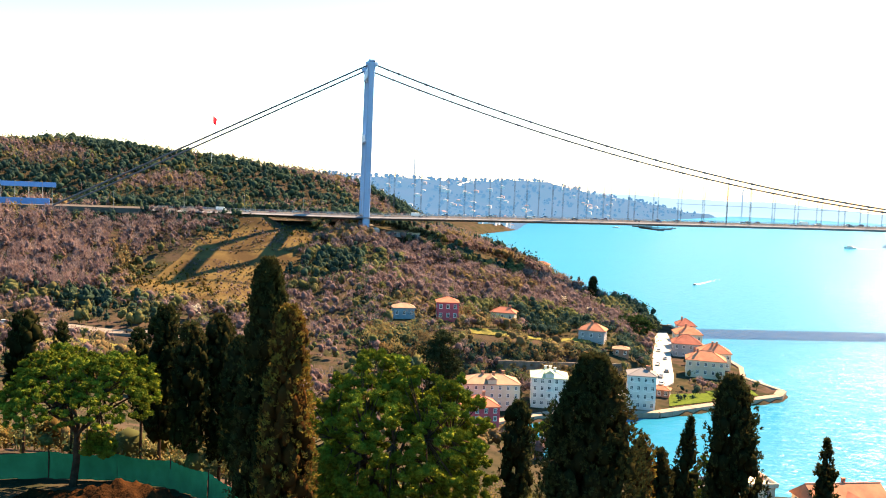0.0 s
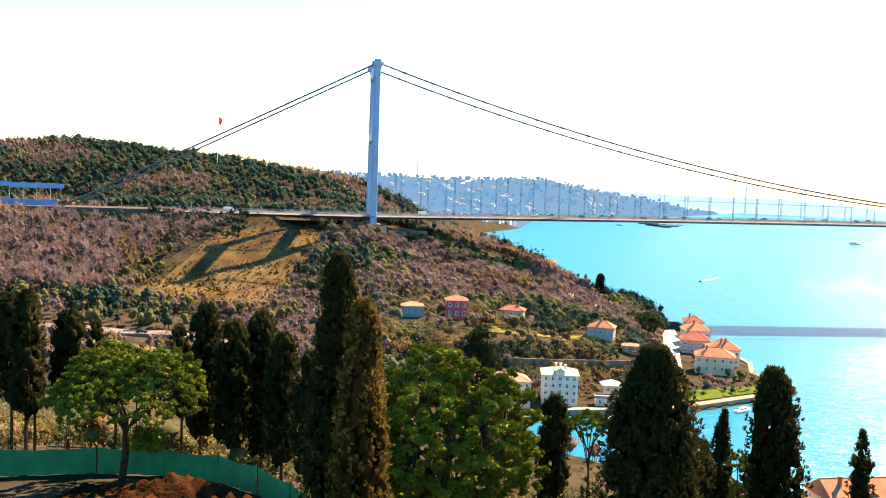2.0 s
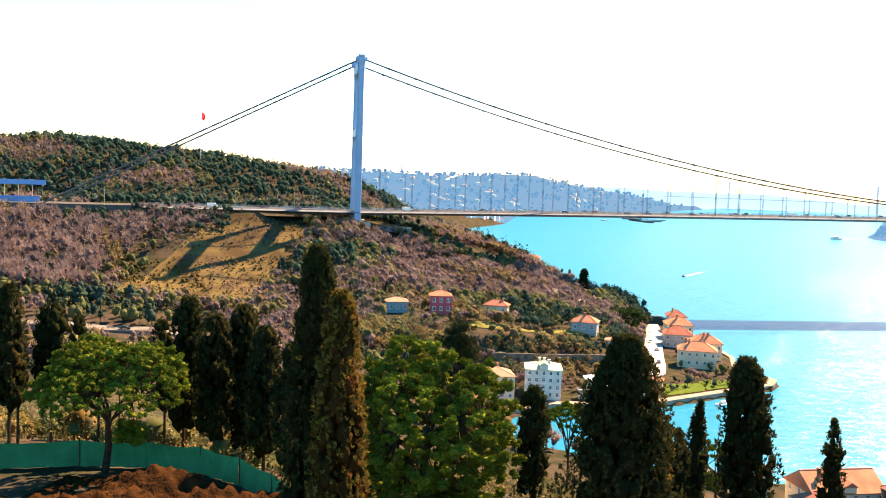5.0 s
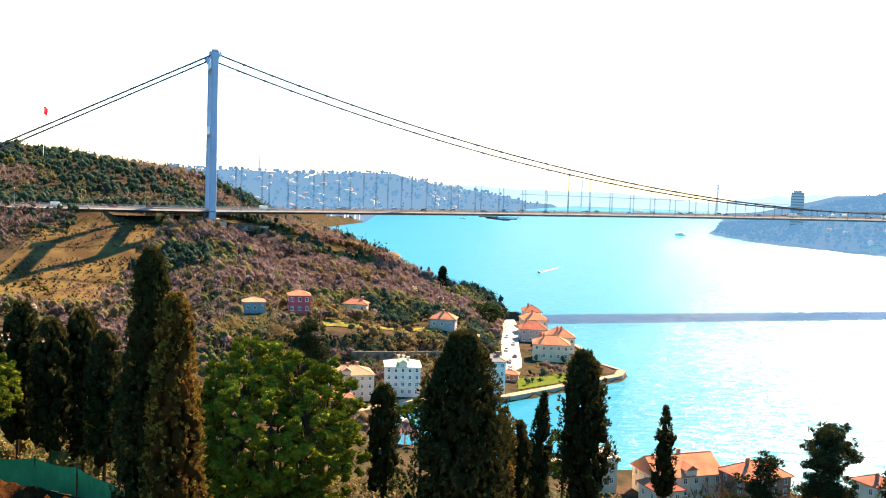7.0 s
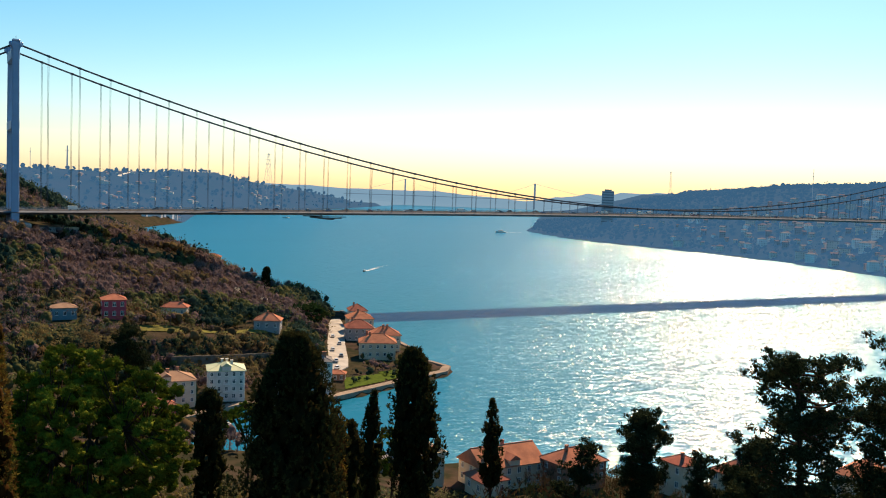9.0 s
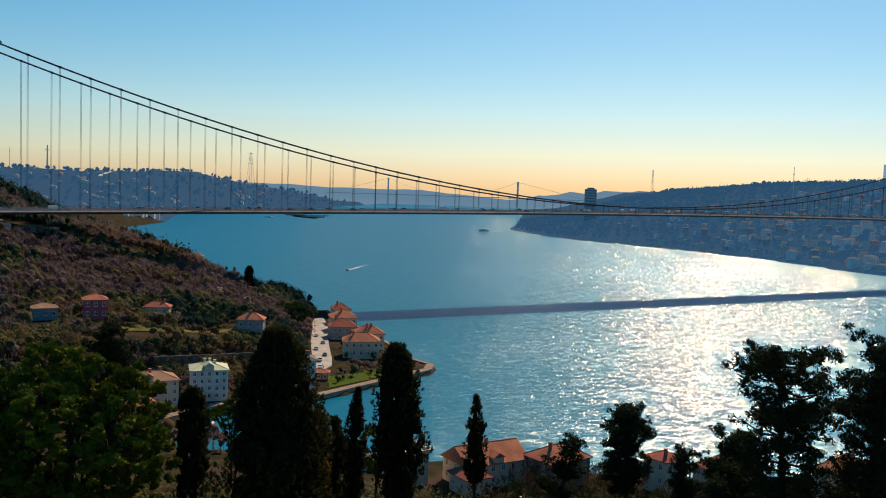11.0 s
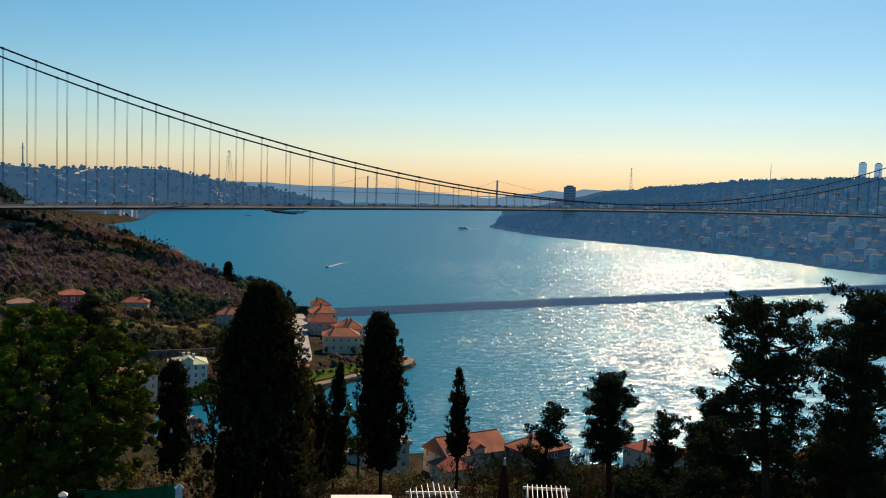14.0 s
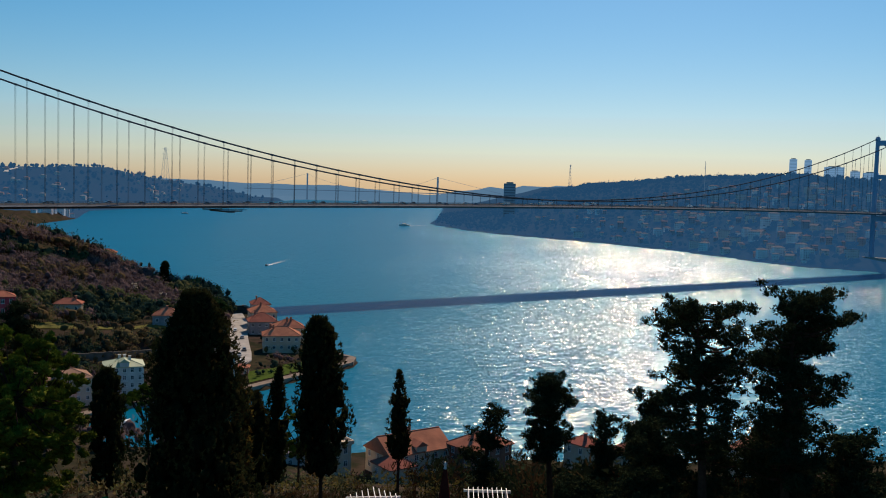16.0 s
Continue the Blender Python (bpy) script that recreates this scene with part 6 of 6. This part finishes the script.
zu = ground_at(12.5, 90)
pine("pine_tree", 12.5, 90, zu, ((0, 0, 60.0 - zu), (2.5, 2.3, 2.0)), 70, 0.45, (0.1, 0, 58.6 - zu), "small thin-stemmed pine above the bay", seed=14, r0=0.14)
zu = ground_at(30.7, 100)
pine("pine_tree", 30.7, 100, zu, ((0, 0, 53.2 - zu), (2.6, 2.6, 2.6)), 90, 0.5, (0.1, 0, 51.8 - zu), "small round pine on the slope", seed=15, r0=0.16, open_under=False)

ragged_conifer(35.3, 54.6, 69.2, 3.6, 21, "dark round-headed conifer on a bare trunk", 0.42, 26, density=130)
ragged_conifer(30.9, 56.0, 66.6, 3.2, 22, "dark bushy conifer against the water", 0.2, 15, density=120)
ragged_conifer(36.5, 50.0, 67.2, 2.2, 23, "slim dark conifer against the water", 0.15, 15, density=110)
ragged_conifer(38.4, 49.0, 66.8, 1.8, 24, "slim dark conifer against the water", 0.15, 14, density=110)
ragged_conifer(35.9, 44.0, 70.1, 3.2, 25, "dense dark conifer beside a tall open one", 0.1, 20, density=130)
ragged_conifer(29.9, 33.0, 77.5, 5.2, 26, "tall open dark conifer with crooked limbs", 0.5, 21, lean=(-0.7, 0), density=100, head=0.95)
ragged_conifer(33.2, 31.0, 78.0, 5.2, 27, "tallest dark conifer with a broad ragged crown", 0.42, 28, lean=(0.3, 0), density=110, head=0.9, limbs=(1, 2, 3, 3))
ragged_conifer(31.5, 38.0, 69.5, 4.2, 28, "dense dark conifer at the garden edge", 0.05, 20, density=130)
ragged_conifer(36.0, 34.0, 69.8, 4.4, 31, "dense dark conifer at the garden edge", 0.05, 20, density=130)

for i, (x, y, top, w) in enumerate([(29.0, 36.5, 68.0, 3.2), (32.8, 35.5, 70.0, 3.4), (34.6, 33.0, 70.5, 3.4), (37.6, 36.5, 68.5, 3.6), (27.6, 40.0, 66.5, 2.8), (39.8, 33.0, 69.8, 4.0), (37.4, 30.6, 70.6, 4.2)]):
    ragged_conifer(x, y, top, w, 60 + i, "dense dark conifer at the garden edge", 0.03, 22, density=80)

# ---- woods ----
KINDS = {"bare_crown": ("leafless reddish-brown woodland", True), "tan_crown": ("pale tan budding woodland", False), "green_crown": ("olive green scrub woodland", False),
         "dark_crown": ("dark evergreen woodland", False), "shrub": ("yellow-green shrubs on the slope", False), "brown_scrub": ("dark leafless brown thicket", True), "cedar": ("dark evergreen shrubs", False)}


def plant(name, n, area, kinds, h0, h1, blades, blade, ratio=0.85, keep=None, lumps=4):
    for kind, x, y, h, w in mixed_wood(n, area, kinds, h0, h1, ratio, keep):
        label, bare = KINDS[kind]
        if kind == "dark_crown" and h1 > 7:
            half = rng.random(len(x)) < 0.55
            wood(name, "pointed dark conifers", kind, x[half], y[half], h[half] * 1.15, w[half] * 0.8, blades, blade, False, lumps, True)
            x, y, h, w = x[~half], y[~half], h[~half], w[~half]
        wood(name, label, kind, x, y, h, w, int(blades * (2.0 if bare else 1)), blade, bare, lumps)


bridge_strip = lambda x, y: np.abs((y - BRIDGE_AT[1]) * math.cos(radians(BRIDGE_TURN)) - (x - BRIDGE_AT[0]) * math.sin(radians(BRIDGE_TURN))) > np.where(y < BRIDGE_AT[1] + (x - BRIDGE_AT[0]) * 0.158, 17.5, 22)
plant("bare_grove", 560, (-300, -158, 410, 520), (("bare_crown", 0.94), ("tan_crown", 0.06)), 9.5, 14, 64, 0.85, 0.6, bridge_strip, 3)
in_meadow = lambda x, y: (y > 425) & (y < 558) & (x > np.interp(y, [425, 490, 556], [-150, -146, -126])) & (x < np.interp(y, [425, 500, 556], [-86, -84, -72]))
off_meadow = lambda x, y: bridge_strip(x, y) & ~in_meadow(x, y) & (shore_distance(ASIA, x, y) > 17)
plant("hillside_wood", 3700, (-75, 150, 462, 690), (("dark_crown", 0.14), ("green_crown", 0.22), ("bare_crown", 0.54), ("tan_crown", 0.1)), 5, 9, 34, 0.62, 0.95, off_meadow, 2)
plant("hillside_scrub", 2600, (-162, -66, 415, 566), (("tan_crown", 0.34), ("bare_crown", 0.36), ("shrub", 0.3)), 0.5, 2.6, 12, 0.5, 1.2, bridge_strip, 1)
plant("slope_edge_wood", 420, (-160, -60, 395, 560), (("dark_crown", 0.2), ("bare_crown", 0.5), ("green_crown", 0.3)), 4, 8, 50, 0.5, 0.9, off_meadow, 3)
plant("valley_wood", 2900, (-300, 60, 250, 462), (("dark_crown", 0.12), ("green_crown", 0.22), ("bare_crown", 0.46), ("tan_crown", 0.2)), 3.5, 8.5, 32, 0.62, 0.95, off_meadow, 2)
plant("terrace_wood", 700, (-40, 100, 372, 470), (("dark_crown", 0.55), ("green_crown", 0.25), ("tan_crown", 0.2)), 3.5, 7, 60, 0.55, 0.9, None, 1)
plant("golden_grove", 34, (-30, 4, 366, 396), (("tan_crown", 1.0),), 6, 9, 170, 0.6, 0.9, None, 0)
plant("terrace_row", 520, (12, 92, 386, 418), (("dark_crown", 0.85), ("green_crown", 0.15)), 3.0, 5.5, 40, 0.5, 0.65, lambda x, y: np.abs(y - 396 - 0.26 * (x - 26)) < 4.5, 2)
plant("wall_hedge", 230, (20, 90, 378, 402), (("dark_crown", 0.7), ("green_crown", 0.3)), 2.4, 4.2, 40, 0.45, 0.9, lambda x, y: np.abs(y - 384.5 - 0.25 * (x - 26)) < 2.2, 2)
plant("bare_thicket", 80, (104, 150, 186, 224), (("brown_scrub", 1.0),), 5, 9, 80, 0.62, 0.75, None, 0)
plant("villa_garden", 620, (70, 150, 352, 530), (("green_crown", 0.35), ("bare_crown", 0.3), ("dark_crown", 0.35)), 1.5, 5, 50, 0.5, 1.0, None, 3)
plant("hill_wood", 8000, (-560, 70, 640, 1000), (("dark_crown", 0.66), ("green_crown", 0.1), ("bare_crown", 0.22), ("tan_crown", 0.02)), 7, 13, 15, 0.95, 0.8, bridge_strip, 1)
plant("netting_scrub", 330, (-62, 0, 70, 100), (("shrub", 0.55), ("tan_crown", 0.15), ("green_crown", 0.3)), 1.4, 3.6, 110, 0.3, 1.0, None, 1)
plant("slope_scrub", 1900, (-110, 40, 68, 230), (("shrub", 0.5), ("tan_crown", 0.2), ("green_crown", 0.3)), 1.0, 3.0, 34, 0.44, 1.1, None, 0)
plant("shore_scrub", 1300, (-10, 230, 95, 240), (("brown_scrub", 0.6), ("green_crown", 0.1), ("cedar", 0.3)), 0.6, 2.4, 34, 0.48, 1.05, None, 0)
plant("garden_scrub", 420, (0, 75, 26, 64), (("brown_scrub", 0.5), ("cedar", 0.5)), 0.5, 1.6, 70, 0.24, 1.6, None, 0)
plant("undergrowth", 3600, (-300, 130, 255, 620), (("dark_crown", 0.25), ("bare_crown", 0.45), ("green_crown", 0.3)), 0.8, 2.4, 15, 0.6, 1.5, off_meadow, 0)
plant("bank_scrub", 1000, (36, 110, 15, 85), (("cedar", 0.7), ("brown_scrub", 0.3)), 2.2, 5.0, 40, 0.5, 1.1, None, 0)
plant("garden_edge_scrub", 600, (-8, 62, 44, 84), (("cedar", 0.4), ("brown_scrub", 0.6)), 0.4, 1.2, 60, 0.3, 1.2, None, 0)
plant("embankment_scrub", 520, (-250, -118, 522, 566), (("bare_crown", 0.45), ("dark_crown", 0.35), ("green_crown", 0.2)), 4, 7.5, 30, 0.7, 0.8, bridge_strip, 1)
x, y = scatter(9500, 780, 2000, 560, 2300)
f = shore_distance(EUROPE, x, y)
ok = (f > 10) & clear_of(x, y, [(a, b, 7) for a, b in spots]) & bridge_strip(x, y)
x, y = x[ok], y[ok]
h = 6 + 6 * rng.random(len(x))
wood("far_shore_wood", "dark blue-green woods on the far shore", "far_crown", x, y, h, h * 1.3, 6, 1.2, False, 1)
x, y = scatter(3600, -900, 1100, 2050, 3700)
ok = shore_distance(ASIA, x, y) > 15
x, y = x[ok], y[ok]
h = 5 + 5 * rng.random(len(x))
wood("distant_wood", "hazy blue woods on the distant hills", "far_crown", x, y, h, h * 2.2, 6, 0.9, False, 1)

# ---- single trees on the hillside ----
cypress(70, 93.2, 564, ground_at(93.2, 564) + 15.5, 6.2, 0.6, "lone dark cypress on the headland slope")
zp = ground_at(103, 488)
pine("pine_tree", 103, 488, zp, ((0, 0, 7.0), (11, 8, 5.0)), 170, 1.7, (0.2, 0.1, 4.5), "wide dark umbrella pine above the shore road", "dark_pine", seed=31, r0=0.5, open_under=False, density=26)
for x, y, h in ((-104, 397, 6), (-60, 420, 5), (-20, 470, 5), (82, 500, 6), (70, 520, 5), (-118, 400, 5), (40, 500, 4), (-46, 470, 4)):
    z = ground_at(x, y)
    e = base("blossom_tree", pose(x, y, z), "small tree in white spring blossom", "tree", "blossom trees")
    part("trunk", tube((0, 0, -0.5), (0, 0, h * 0.6), 0.14, 0.06), M["bark"], e)
    cc = [np.array([random.uniform(-1, 1) * h * 0.3, random.uniform(-1, 1) * h * 0.3, h * random.uniform(0.45, 1.0)]) for _ in range(16)]
    piece("blossom", puffs("blossom", cc, [h * 0.16] * 16, density=70), M["blossom"], e)
